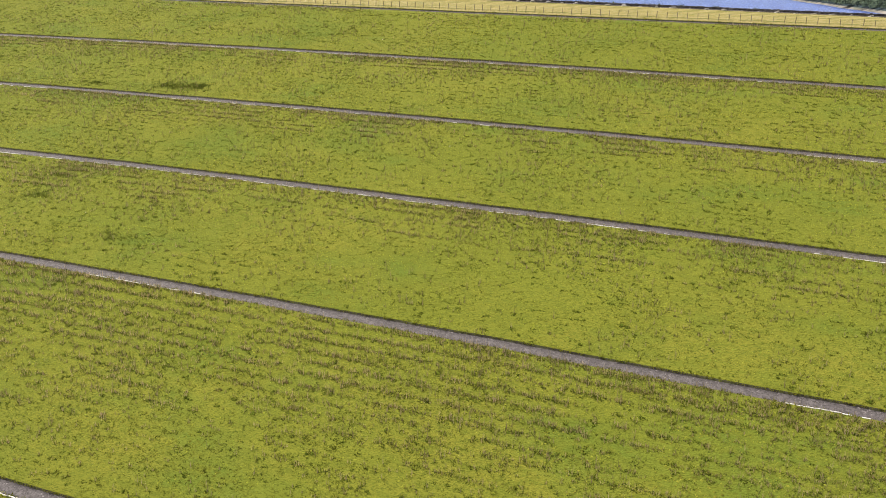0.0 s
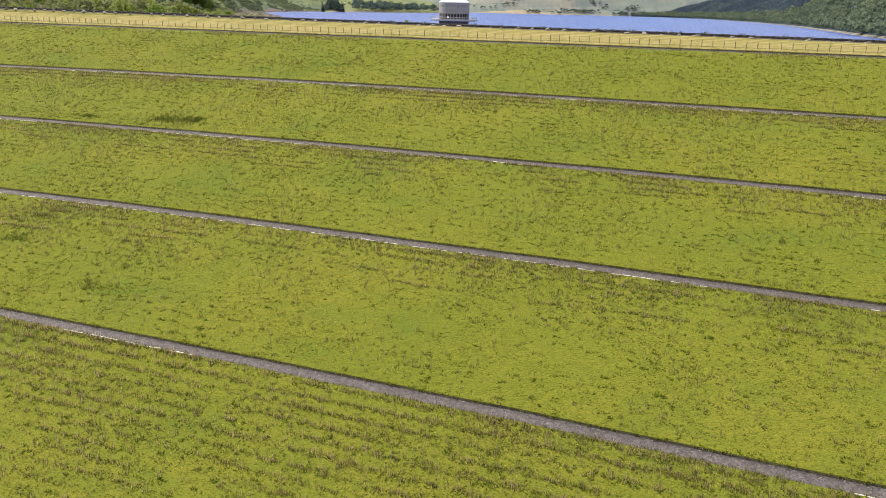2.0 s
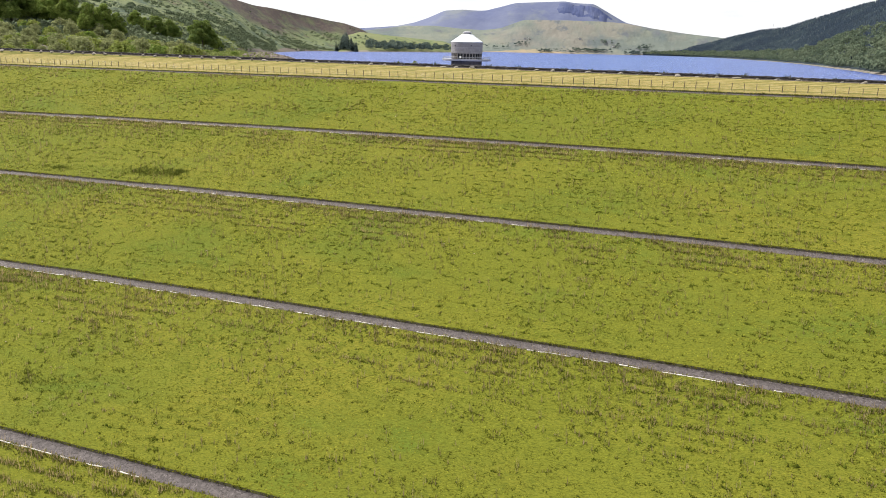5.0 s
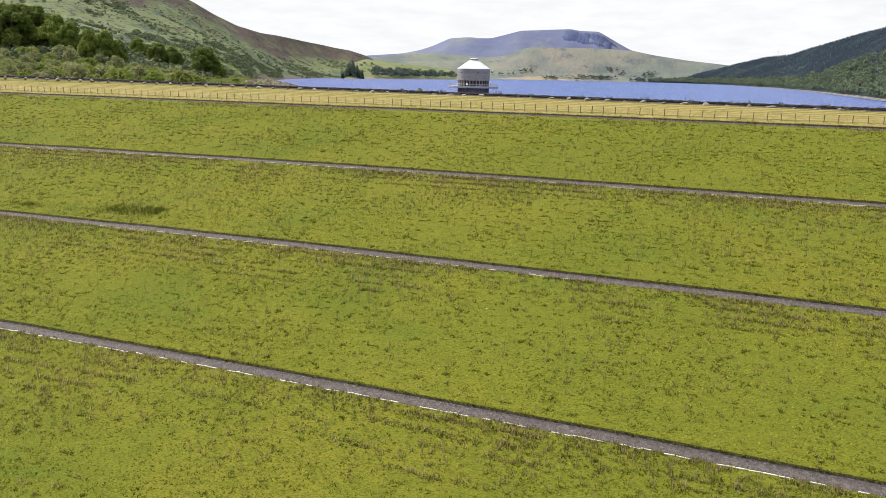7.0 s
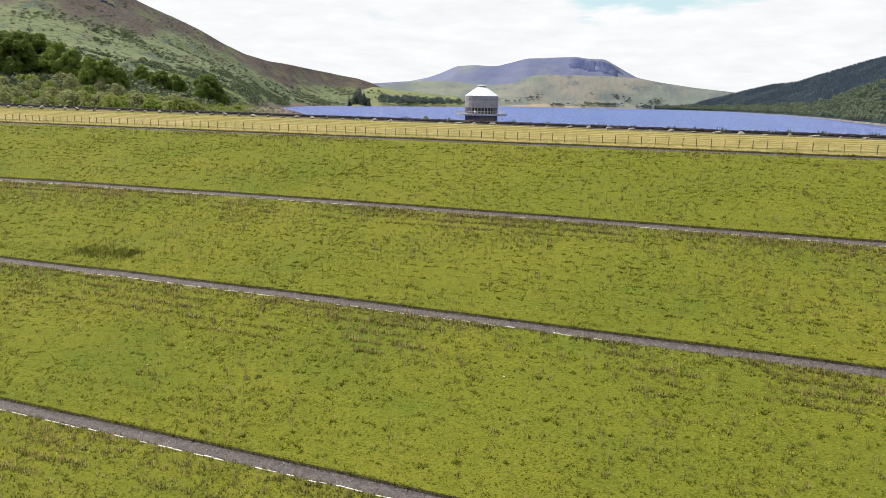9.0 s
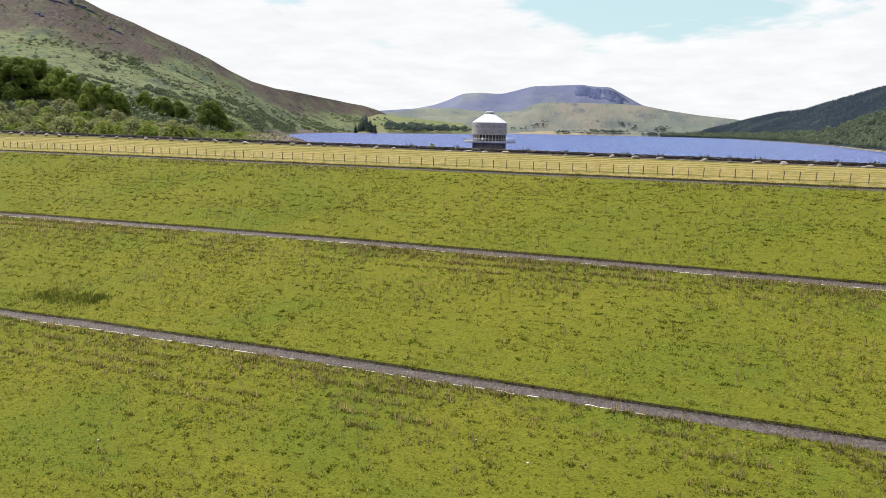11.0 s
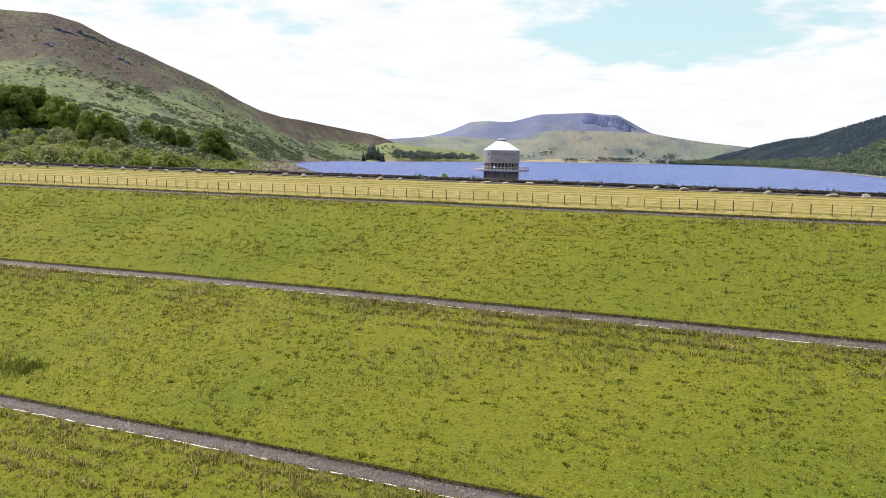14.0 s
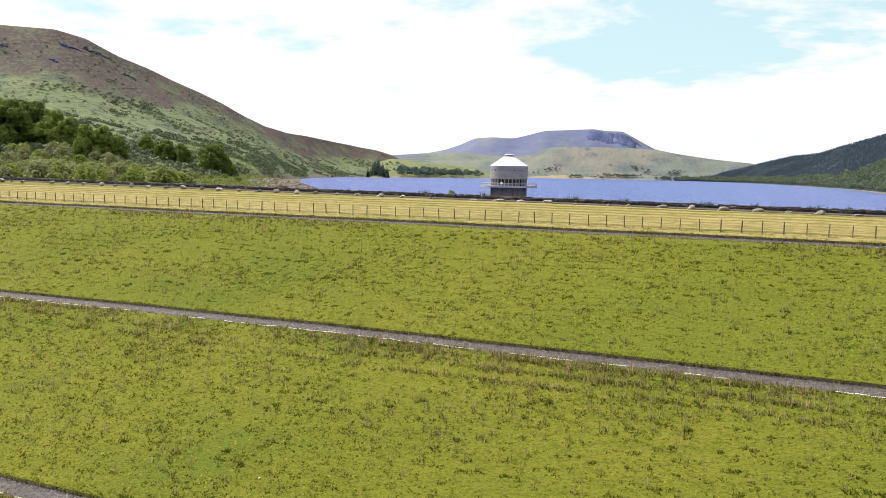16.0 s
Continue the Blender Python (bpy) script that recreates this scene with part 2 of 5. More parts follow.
def heather_above(m, browns, low, high, ragged):
    """Heather takes over from the grass between two shares of the hill's height, in drifts with a ragged edge."""
    nt = m.node_tree
    link = nt.links.new
    b = nt.nodes["Principled BSDF"]
    was = b.inputs["Base Color"].links[0].from_socket
    place = [n for n in nt.nodes if n.bl_idname == "ShaderNodeMapping"][0]
    at = nt.nodes.new("ShaderNodeAttribute")
    at.attribute_name = "climb"

    def cloud(scale, lo, hi, to=(0.0, 1.0)):
        n = nt.nodes.new("ShaderNodeTexNoise")
        n.inputs["Scale"].default_value, n.inputs["Detail"].default_value, n.inputs["Roughness"].default_value = scale, 7.0, 0.62
        link(place.outputs[0], n.inputs["Vector"])
        r = nt.nodes.new("ShaderNodeMapRange")
        r.inputs["From Min"].default_value, r.inputs["From Max"].default_value = lo, hi
        r.inputs["To Min"].default_value, r.inputs["To Max"].default_value = to
        link(n.outputs["Fac"], r.inputs["Value"])
        return r.outputs[0]

    def mixed(a, c, f):
        mix = nt.nodes.new("ShaderNodeMix")
        mix.data_type = "RGBA"
        for key, val in (("A", a), ("B", c), ("Factor", f)):
            if isinstance(val, tuple):
                mix.inputs[key].default_value = (*val, 1)
            else:
                link(val, mix.inputs[key])
        return mix.outputs["Result"]
    edge = nt.nodes.new("ShaderNodeMath")
    edge.operation = "ADD"
    link(at.outputs["Fac"], edge.inputs[0])
    link(cloud(0.0045, 0.3, 0.7, (-ragged, ragged)), edge.inputs[1])
    r = nt.nodes.new("ShaderNodeMapRange")
    r.inputs["From Min"].default_value, r.inputs["From Max"].default_value = low, high
    link(edge.outputs[0], r.inputs["Value"])
    gaps = nt.nodes.new("ShaderNodeMath")
    gaps.operation = "MULTIPLY"
    link(r.outputs[0], gaps.inputs[0])
    link(cloud(0.02, 0.34, 0.50, (0.30, 1.0)), gaps.inputs[1])
    brown = mixed(browns[0], browns[1], cloud(0.012, 0.45, 0.6))
    brown = mixed(brown, browns[2], cloud(0.15, 0.48, 0.62))
    link(mixed(was, brown, gaps.outputs[0]), b.inputs["Base Color"])


def upslope(m, turn, length):
    """Draws a material's pattern out along the way that the slope climbs: degrees to the left of y, times its width."""
    for n in m.node_tree.nodes:
        if n.bl_idname == "ShaderNodeMapping":
            n.vector_type = "TEXTURE"
            n.inputs["Rotation"].default_value = (0, 0, radians(turn))
            n.inputs["Scale"].default_value = (1, length, 1)


M_HILL = layered("bracken and heather hillside", [(0.091, 0.11, 0.053), (0.116, 0.133, 0.07), (0.052, 0.072, 0.053), (0.084, 0.073, 0.049), (0.039, 0.053, 0.033), (0.124, 0.139, 0.074)],
                 [(0.010, 0.45, 0.60), (0.022, 0.53, 0.61), (0.014, 0.58, 0.66), (0.10, 0.52, 0.60), (0.25, 0.54, 0.66)], spec=0.05, bump=1.0, bump_scale=0.13, bump_dist=3.2)
heather_above(M_HILL, [(0.058, 0.045, 0.043), (0.040, 0.033, 0.035), (0.082, 0.068, 0.054)], 0.43, 0.58, 0.24)
upslope(M_HILL, 42, 3.0)
M_FIELD = layered("lakeside pasture", [(0.092, 0.114, 0.038), (0.112, 0.122, 0.050), (0.055, 0.076, 0.032)], [(0.006, 0.4, 0.6), (0.02, 0.52, 0.66)], bump=0.5, bump_scale=0.05, bump_dist=3.0)
# pasture colours paled and blued to carry the haze of distance
M_FOOT_HAZY = layered("hazy hill pasture", [(0.112, 0.128, 0.116), (0.148, 0.155, 0.126), (0.088, 0.104, 0.104), (0.150, 0.142, 0.126), (0.090, 0.098, 0.108)],
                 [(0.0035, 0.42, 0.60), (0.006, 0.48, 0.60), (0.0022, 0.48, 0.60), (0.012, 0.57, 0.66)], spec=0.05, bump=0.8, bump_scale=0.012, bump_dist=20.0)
upslope(M_FOOT_HAZY, 12, 1.8)
# heather whose blue is distance haze put into the base colour
M_MOUNT_HAZY = layered("haze blue heather mountain", [(0.098, 0.112, 0.182), (0.070, 0.084, 0.160), (0.126, 0.140, 0.166)],
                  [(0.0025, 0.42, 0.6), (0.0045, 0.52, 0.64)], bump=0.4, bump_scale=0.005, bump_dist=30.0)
# ground under the conifers, darkened and blued for the same shade and haze
M_FOREST = layered("forest floor in blue cloud shade", [(0.012, 0.022, 0.030), (0.024, 0.038, 0.040)], [(0.006, 0.45, 0.6)], bump=0.6, bump_scale=0.05, bump_dist=6.0)
M_SHORE = layered("stony shore", [(0.175, 0.155, 0.135), (0.125, 0.110, 0.094), (0.085, 0.088, 0.062)], [(0.02, 0.45, 0.6), (0.05, 0.5, 0.58)], bump=0.5, bump_scale=0.4, bump_dist=0.6)
M_SHINGLE = layered("dark shingle shore", [(0.085, 0.066, 0.056), (0.12, 0.10, 0.085), (0.05, 0.045, 0.036)], [(0.03, 0.45, 0.6), (0.3, 0.48, 0.62)], bump=0.8, bump_scale=0.5, bump_dist=0.8)
M_VALLEY = layered("valley meadow", [(0.085, 0.105, 0.015), (0.06, 0.08, 0.015)], [(0.01, 0.4, 0.6)])


M_BRACKEN = layered("bracken fronds", [(0.135, 0.165, 0.045), (0.16, 0.18, 0.06)], [(0.05, 0.4, 0.6)], island=0.3, transmission=0.45)


def water_material():
    # glints and dark wave faces are noise layers in the base colour
    m = layered("ruffled lake with painted glints", [(0.018, 0.044, 0.22), (0.034, 0.072, 0.29), (0.006, 0.018, 0.105), (0.10, 0.150, 0.38), (0.006, 0.018, 0.10), (0.26, 0.33, 0.56)], [(0.03, 0.42, 0.60), (0.22, 0.47, 0.58), (0.30, 0.54, 0.64), (0.55, 0.50, 0.59), (0.8, 0.56, 0.64)],
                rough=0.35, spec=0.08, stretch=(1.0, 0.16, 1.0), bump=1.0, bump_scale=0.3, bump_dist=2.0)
    return m


M_WATER = water_material()


# ---------------------------------------------------------------- mesh helpers
def vnoise(x, y, seed=0.0):
    x, y = np.asarray(x, float), np.asarray(y, float)
    ix, iy = np.floor(x), np.floor(y)
    fx, fy = x - ix, y - iy
    fx, fy = fx * fx * (3 - 2 * fx), fy * fy * (3 - 2 * fy)

    def h(a, b):
        v = np.sin(a * 127.1 + b * 311.7 + seed * 74.7) * 43758.5453
        return v - np.floor(v)
    top = h(ix, iy) * (1 - fx) + h(ix + 1, iy) * fx
    bot = h(ix, iy + 1) * (1 - fx) + h(ix + 1, iy + 1) * fx
    return top * (1 - fy) + bot * fy


def fbm(x, y, seed=0.0, octaves=4):
    total, amp, norm = 0.0, 1.0, 0.0
    for o in range(octaves):
        total = total + amp * vnoise(np.asarray(x) * 2 ** o, np.asarray(y) * 2 ** o, seed + 3.1 * o)
        norm += amp
        amp *= 0.5
    return total / norm


def mesh_of(name, verts, faces, mats, index=None, smooth=False):
    me = bpy.data.meshes.new(name)
    me.from_pydata([tuple(v) for v in verts] if not isinstance(verts, np.ndarray) else verts.tolist(), [],
                   faces if not isinstance(faces, np.ndarray) else faces.tolist())
    for m in (mats if isinstance(mats, (list, tuple)) else [mats]):
        me.materials.append(m)
    if index is not None:
        me.polygons.foreach_set("material_index", np.asarray(index, np.int32))
    if smooth:
        me.polygons.foreach_set("use_smooth", np.ones(len(me.polygons), bool))
    me.update()
    return me


def thing(name, data, label, category, group="", kind=""):
    return tagged(new(name, data), label, category, group, kind)


def part(name, data, parent, label=""):
    """data: a mesh, or a bmesh with its material given as (bm, material)."""
    if isinstance(data, tuple):
        bm, mat = data
        me = bpy.data.meshes.new(name)
        bm.to_mesh(me)
        bm.free()
        me.materials.append(mat)
        data = me
    ob = new(name, data)
    ob.parent = parent
    if label:
        ob["label"] = label
    return ob


def grid_faces(rows, cols):
    i = np.arange(rows - 1)[:, None] * cols + np.arange(cols - 1)[None, :]
    return np.stack([i, i + 1, i + cols + 1, i + cols], -1).reshape(-1, 4)


def box_bm(sx, sy, sz, bevel=0.0, z0=0.0):
    bm = bmesh.new()
    bmesh.ops.create_cube(bm, size=1, matrix=Matrix.Translation((0, 0, z0 + sz / 2)) @ Matrix.Diagonal((sx, sy, sz, 1)))
    if bevel:
        bmesh.ops.bevel(bm, geom=bm.edges[:], offset=bevel, segments=1, affect="EDGES")
    return bm


def rock_mesh(name, mat, seed, sx, sy, sz, sub=2):
    rnd = random.Random(seed)
    bm = bmesh.new()
    bmesh.ops.create_icosphere(bm, subdivisions=sub, radius=0.5)
    o = Vector((rnd.uniform(-9, 9), rnd.uniform(-9, 9), rnd.uniform(-9, 9)))
    for v in bm.verts:
        d = 1 + 0.55 * noise.noise(v.co * 2.2 + o) + 0.2 * noise.noise(v.co * 5 + o)
        v.co = Vector((v.co.x * sx * d, v.co.y * sy * d, max(v.co.z, -0.28) * sz * d + 0.22 * sz))
    me = bpy.data.meshes.new(name)
    bm.to_mesh(me)
    bm.free()
    me.materials.append(mat)
    return me


def rough_block(name, mat, seed, sx, sy, sz):
    """A roughly squared stone: no two corners alike."""
    rnd = random.Random(seed)
    bm = box_bm(sx, sy, sz, 0.05 * min(1.0, sz / 0.2), -0.04)
    for v in bm.verts:
        v.co = Vector((v.co.x * rnd.uniform(0.88, 1.1), v.co.y * rnd.uniform(0.88, 1.1), v.co.z * rnd.uniform(0.82, 1.12)))
    bmesh.ops.triangulate(bm, faces=bm.faces[:])
    me = bpy.data.meshes.new(name)
    bm.to_mesh(me)
    bm.free()
    me.materials.append(mat)
    return me


def cushions(px, py, pz, radius, height, seed, stretch=1.35):
    """Low grass cushions: five-sided mounds with an off-centre top."""
    rs = np.random.RandomState(seed)
    N = len(px)
    a = np.arange(5) * 2 * np.pi / 5 + rs.uniform(0, 6.3, (N, 1)) + rs.uniform(-0.35, 0.35, (N, 5))
    r = radius[:, None] * rs.uniform(0.6, 1.25, (N, 5))
    dx, dy = r * np.cos(a) * stretch, r * np.sin(a)
    ring = np.stack([px[:, None] + dx, py[:, None] + dy, pz[:, None] - 0.03 + dy * 0.3177], -1)
    ox, oy = radius * rs.uniform(-0.45, 0.45, N), radius * rs.uniform(-0.45, 0.45, N)
    tip = np.stack([px + ox, py + oy, pz + height], -1)[:, None, :]
    V = np.concatenate([ring, tip], 1).reshape(-1, 3)
    o = np.arange(N)[:, None] * 6
    F = np.concatenate([np.concatenate([o + k, o + (k + 1) % 5, o + 5], 1) for k in range(5)])
    return V, F


def fast_mesh(name, V, F, mat):
    me = bpy.data.meshes.new(name)
    k = F.shape[1]
    me.vertices.add(len(V))
    me.vertices.foreach_set("co", V.astype(np.float32).ravel())
    me.loops.add(F.size)
    me.loops.foreach_set("vertex_index", F.astype(np.int32).ravel())
    me.polygons.add(len(F))
    me.polygons.foreach_set("loop_start", np.arange(0, F.size, k, dtype=np.int32))
    me.materials.append(mat)
    me.update(calc_edges=True)
    me.validate()
    return me


# ---------------------------------------------------------------- the dam: plan in numbers
SLOPE, LIFT = 0.3177, 0.947            # downstream face: z = SLOPE * y + LIFT
CHANNELS = [-13.8, -38.2, -61.5, -84.5, -108.8, -138.0]
WIDTH = {c: 0.65 if c > -20 else 1.0 for c in CHANNELS}     # the channel under the fence is partly grown over
TOE = -152.0
WATER_Z = -17.0
EYE0 = (0.0, -96.0, 2.56)              # origin of the far bearings


def crest_z(x):
    return -0.97 - 0.0055 * (np.clip(x, -170, 75) + 20)


def bow(x, y):
    """The channels and the face bow a little downstream towards both ends."""
    w = np.clip((-16 - np.asarray(y, float)) / 20, 0, 1)
    return -0.6 * ((np.clip(x, -150, 100) + 10) / 70) ** 2 * w


def face_z(x, y):
    z = np.maximum(SLOPE * np.asarray(y, float) + LIFT, SLOPE * TOE + LIFT)
    return np.minimum(z, crest_z(np.asarray(x, float)))


def lumps(x, y):
    return 0.16 * (fbm(np.asarray(x) / 7, np.asarray(y) / 7, 3) - 0.5) + 0.12 * (fbm(np.asarray(x) / 1.6, np.asarray(y) / 1.6, 8, 2) - 0.5)


def surface(x, y):
    """Height of the turf at a place on the downstream face."""
    return face_z(x, y) + lumps(x, y)


def build_ground():
    xs = np.concatenate([np.linspace(-1500, -260, 12), np.arange(-240, 120, 1.3), np.linspace(130, 1500, 14)])
    prof = []                           # (y, dz, keep flat, material of the strip above)
    prof += [(y, 0, 0, 0) for y in (-1500, -800, -400, -250, -200, -175, -160)]
    ys = sorted(CHANNELS)
    lo = TOE - 4
    for c in ys:
        n = int((c - 0.95 - lo) / 1.0)
        prof += [(lo + (c - 0.95 - lo) * i / n, 0, 0, 0) for i in range(n)]
        w = WIDTH[c]
        prof += [(c - 0.85 * w, 0, 1, 0), (c - 0.80 * w, -0.12, 1, 5), (c + 0.58, -0.21, 1, 1), (c + 0.64, 0.02, 1, 0)]
        lo = c + 0.75
    n = 54
    prof += [(lo + (-5.9 - lo) * i / n, 0.035 * math.sin(2 * math.pi * i / 5.4) * (0.6 + 0.4 * math.sin(i * 0.83)) if i > 8 else 0, 0, 6 if i > 14 and i % 6 in (0, 1) or i in (9, 10, 11) else 2) for i in range(n + 1)]
    # road verge, road bed, wall footing, upstream slope
    up = [(-5.2, 0.0), (-0.2, 0.0), (0.9, 0.0), (8.0, -3.2), (22.0, -8.8), (62.0, -25.0)]
    y = np.array([p[0] for p in prof] + [u[0] for u in up])
    flat = np.array([p[2] for p in prof] + [1] * len(up))
    dz = np.array([p[1] for p in prof] + [u[1] for u in up])
    mat = [p[3] for p in prof] + [2, 3, 3, 4, 4, 4]
    X, Yg = np.meshgrid(xs, y)
    F, D = flat[:, None], dz[:, None]
    Yb = Yg + bow(X, Yg)
    wob = 0.22 * (fbm(X / 9, Yg / 60, 5) - 0.5) * ((Yg < -12) & (Yg > -150))
    Yb = Yb + wob
    ups = np.arange(len(y)) >= len(prof)
    Z = face_z(X, Yb) + D + np.where(F > 0, 0.05 * (fbm(X / 2, Yg, 2) - 0.5) * (F > 0), lumps(X, Yb))
    Z[ups] = (crest_z(X) + D)[ups]
    V = np.stack([X, Yb, Z], -1).reshape(-1, 3)
    idx = np.repeat(np.array(mat[:-1]), len(xs) - 1)
    me = mesh_of("ground", V, grid_faces(len(y), len(xs)), [M_GRASS, M_EARTH, M_HAY, M_ROAD, M_RIPRAP, M_SETTS, M_STUBBLE], idx, True)
    thing("ground", me, "grassy dam embankment stepped by drainage channels", "ground", kind="structure")


build_ground()


# ---------------------------------------------------------------- far land, laid out by bearing and distance from EYE0
def bearing(az, d):
    a = np.radians(az)
    return EYE0[0] + d * np.sin(a), EYE0[1] + d * np.cos(a)


def hill_sheet(name, label, mats, az, ridge_el, shore, ridge, power=1.3, base=WATER_Z - 0.6, rough=2.0, rsize=60.0, seed=1.0,
               n_az=160, n_d=40, beach=0.02, gully=0.0, foot=0.0, near=None, soften=1.0, greener=0.0):
    """A hillside: along every bearing it climbs from the shore distance to the ridge distance, whose top shows at elevation ridge_el.
    foot: share of the climb that is even; the rest steepens with power. near: where a flat apron before the shore distance begins."""
    base = base if isinstance(base, list) else [base] * len(az)
    fine = np.arange(az[0], az[-1] + 0.01, 0.05)

    def eased(values, width):
        """The table filled in between its bearings, with its corners rounded."""
        k = max(1, int(width * soften / 0.05 / 2))
        w = np.hanning(2 * k + 3)[1:-1]
        full = np.pad(np.interp(fine, az, values), k, mode="reflect", reflect_type="odd")
        return np.convolve(full, w / w.sum(), "valid")
    ridge_el, shore, ridge, base = eased(ridge_el, 0.7), eased(shore, 2.2), eased(ridge, 2.2), eased(base, 2.0)
    near = None if near is None else eased(near, 2.0)
    az = fine

    def shape(u):
        u = np.clip(u, 0, 1)
        return foot * u + (1 - foot) * u ** power

    def relief(a, d, u, x, y):
        h = np.clip(u * 4, 0, 1) * rough * 2 * (fbm(x / rsize, y / rsize, seed, 4) - 0.5) * np.clip((1.02 - u) * 4, 0.12, 1)
        if gully:
            h = h + gully * (fbm((x * 0.8 + y * 0.6) / (rsize * 2), (y * 0.8 - x * 0.6) / (rsize * 5), seed + 9, 4) - 0.5) * np.clip(u * 3, 0, 1) * np.clip((1 - u) * 4, 0, 1)
        return h

    def height(a, d):
        e, s, r, b = (np.interp(a, az, k) for k in (ridge_el, shore, ridge, base))
        t = EYE0[2] + r * np.tan(np.radians(e))
        u = (d - s) / (r - s)
        x, y = bearing(a, d)
        h = b + (t - b) * np.where(u <= 1, shape(u), 1 - (u - 1) ** 2 * 6)
        return h + relief(a, d, np.clip(u, 0, 1.3), x, y)

    A = np.linspace(az[0], az[-1], n_az)
    S, R = np.interp(A, az, shore), np.interp(A, az, ridge)
    u = np.concatenate([np.linspace(0, 1, n_d), [1.06, 1.15, 1.3]])
    D = S + (R - S) * u[:, None]
    first = 0
    if near is not None:
        N = np.interp(A, az, near)
        first = 14
        D = np.concatenate([N + (S - N) * np.linspace(0, 1, first, endpoint=False)[:, None], D])
    AA = np.repeat(A[None, :], len(D), 0)
    X, Y = bearing(AA, D)
    V = np.stack([X, Y, height(AA, D)], -1).reshape(-1, 3)
    idx = np.zeros((len(D) - 1, n_az - 1), int)
    if len(mats) > 1:
        idx[first:][u[:-1] < beach] = 1
    me = mesh_of(name, V, grid_faces(len(D), n_az), mats, idx.reshape(-1), True)
    low, top = np.interp(A, az, base), EYE0[2] + R * np.tan(np.radians(np.interp(A, az, ridge_el)))
    climb = me.attributes.new("climb", "FLOAT", "POINT")
    share = (V[:, 2].reshape(AA.shape) - low) / (top - low) - greener * np.exp(-((A + 38.0) / 3.4) ** 2)
    climb.data.foreach_set("value", share.astype(np.float32).ravel())
    thing(name, me, label, "hill", kind="structure")
    return height


left_az = [-66, -60, -52.85, -49.8, -48, -46, -44.2, -42.8, -40.9, -39.4, -37.9, -36.4, -34.8, -33.5, -32.8, -30.8, -29.5, -28.5, -27.3, -26.2]
left_el = [7.5, 8.3, 8.59, 8.62, 8.22, 7.23, 6.57, 5.95, 5.17, 4.51, 3.67, 2.98, 2.55, 2.38, 2.24, 1.89, 1.64, 1.5, 1.15, 0.6]
left_shore = [380, 360, 340, 340, 340, 350, 380, 410, 430, 450, 520, 700, 1350, 1700, 1870, 2150, 2250, 2300, 2380, 2450]
left_ridge = [1500, 1700, 1850, 1880, 1900, 1950, 2000, 2050, 2150, 2250, 2350, 2450, 2600, 2700, 2800, 3000, 3100, 3150, 3200, 3250]
left_base = [-3.5] * 10 + [-4, -5, -15, -18, -18, -18, -18, -18, -18, -18]
left_near = [262, 212, 175, 165, 160, 155, 152, 150, 150, 150, 165, 260, 420, 1600, 1800, 2100, 2200, 2250, 2300, 2400]
left_height = hill_sheet("hillside_south", "steep green hillside of bracken and brown heather", [M_HILL, M_SHINGLE], left_az, left_el, left_shore, left_ridge,
                         power=3.6, foot=0.5, base=left_base, near=left_near, rough=5.0, rsize=90, seed=2, n_az=260, n_d=110, gully=6.0, beach=0.035, greener=0.24)
spur_az = [-29.0, -28.7, -28.2, -27.3, -25.4, -23.3, -21.2, -19.8]
spur_shore = [2100, 2180, 2230, 2330, 2450, 2600, 2780, 2950]
spur_height = hill_sheet("pasture_spur", "bright green lakeside pasture below the hill", [M_FIELD, M_SHORE],
                         spur_az, [-0.45, 0.1, 0.66, 0.92, 0.72, 0.54, 0.37, -0.15], spur_shore,
                         [2800, 2850, 2880, 2950, 3050, 3200, 3350, 3450], power=0.9, rough=2.5, seed=4, beach=0.03, soften=0.5)
foot_az = [-32, -27, -24, -22, -20.2, -18.5, -17.2, -15.6, -12.3, -10, -8.4, -6.7, -4.6, -2.3, 2, 8]
foot_shore = [3400, 3500, 3600, 3700, 3750, 3800, 3850, 3900, 3950, 4000, 4000, 4050, 4050, 4100, 4150, 4150]
foot_height = hill_sheet("foothills", "pale green rough grazing below a mountain", [M_FOOT_HAZY, M_SHORE], foot_az,
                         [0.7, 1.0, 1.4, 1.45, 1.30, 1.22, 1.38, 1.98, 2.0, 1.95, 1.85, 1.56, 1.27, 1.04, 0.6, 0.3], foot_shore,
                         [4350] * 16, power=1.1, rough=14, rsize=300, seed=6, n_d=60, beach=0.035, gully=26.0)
mount_az = [-31, -27.3, -24.7, -23.4, -22.4, -21.25, -19.9, -19, -18.3, -17.3, -16.2, -12.7, -12, -10.7, -10, -9.15, -8.4, -6.7, -4.6, -2.35, 1]
mount_el = [0.8, 1.15, 1.37, 1.65, 2.0, 2.51, 2.61, 2.55, 2.56, 2.82, 3.12, 3.28, 3.17, 3.14, 2.75, 2.28, 1.89, 1.56, 1.27, 1.04, 0.6]
mount_height = hill_sheet("mountain", "flat topped haze blue heather mountain with dark crags", [M_MOUNT_HAZY], mount_az, mount_el,
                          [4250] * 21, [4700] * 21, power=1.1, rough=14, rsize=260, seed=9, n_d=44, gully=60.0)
right_az = [-9.2, -6.5, -4.36, -2.34, -0.94, 0.44, 2.07, 3.02, 4.42, 5.86, 9, 14, 22, 40]
right_el = [-0.05, 0.05, 0.18, 0.72, 1.12, 1.47, 1.68, 2.02, 2.47, 2.91, 3.78, 4.5, 5.5, 7]
right_shore = [4150, 4000, 3850, 3500, 3050, 2600, 2250, 2000, 1680, 1380, 1000, 700, 500, 350]
right_ridge = [4300, 4250, 4200, 4150, 4000, 3800, 3600, 3400, 3100, 2800, 2300, 1900, 1500, 1200]
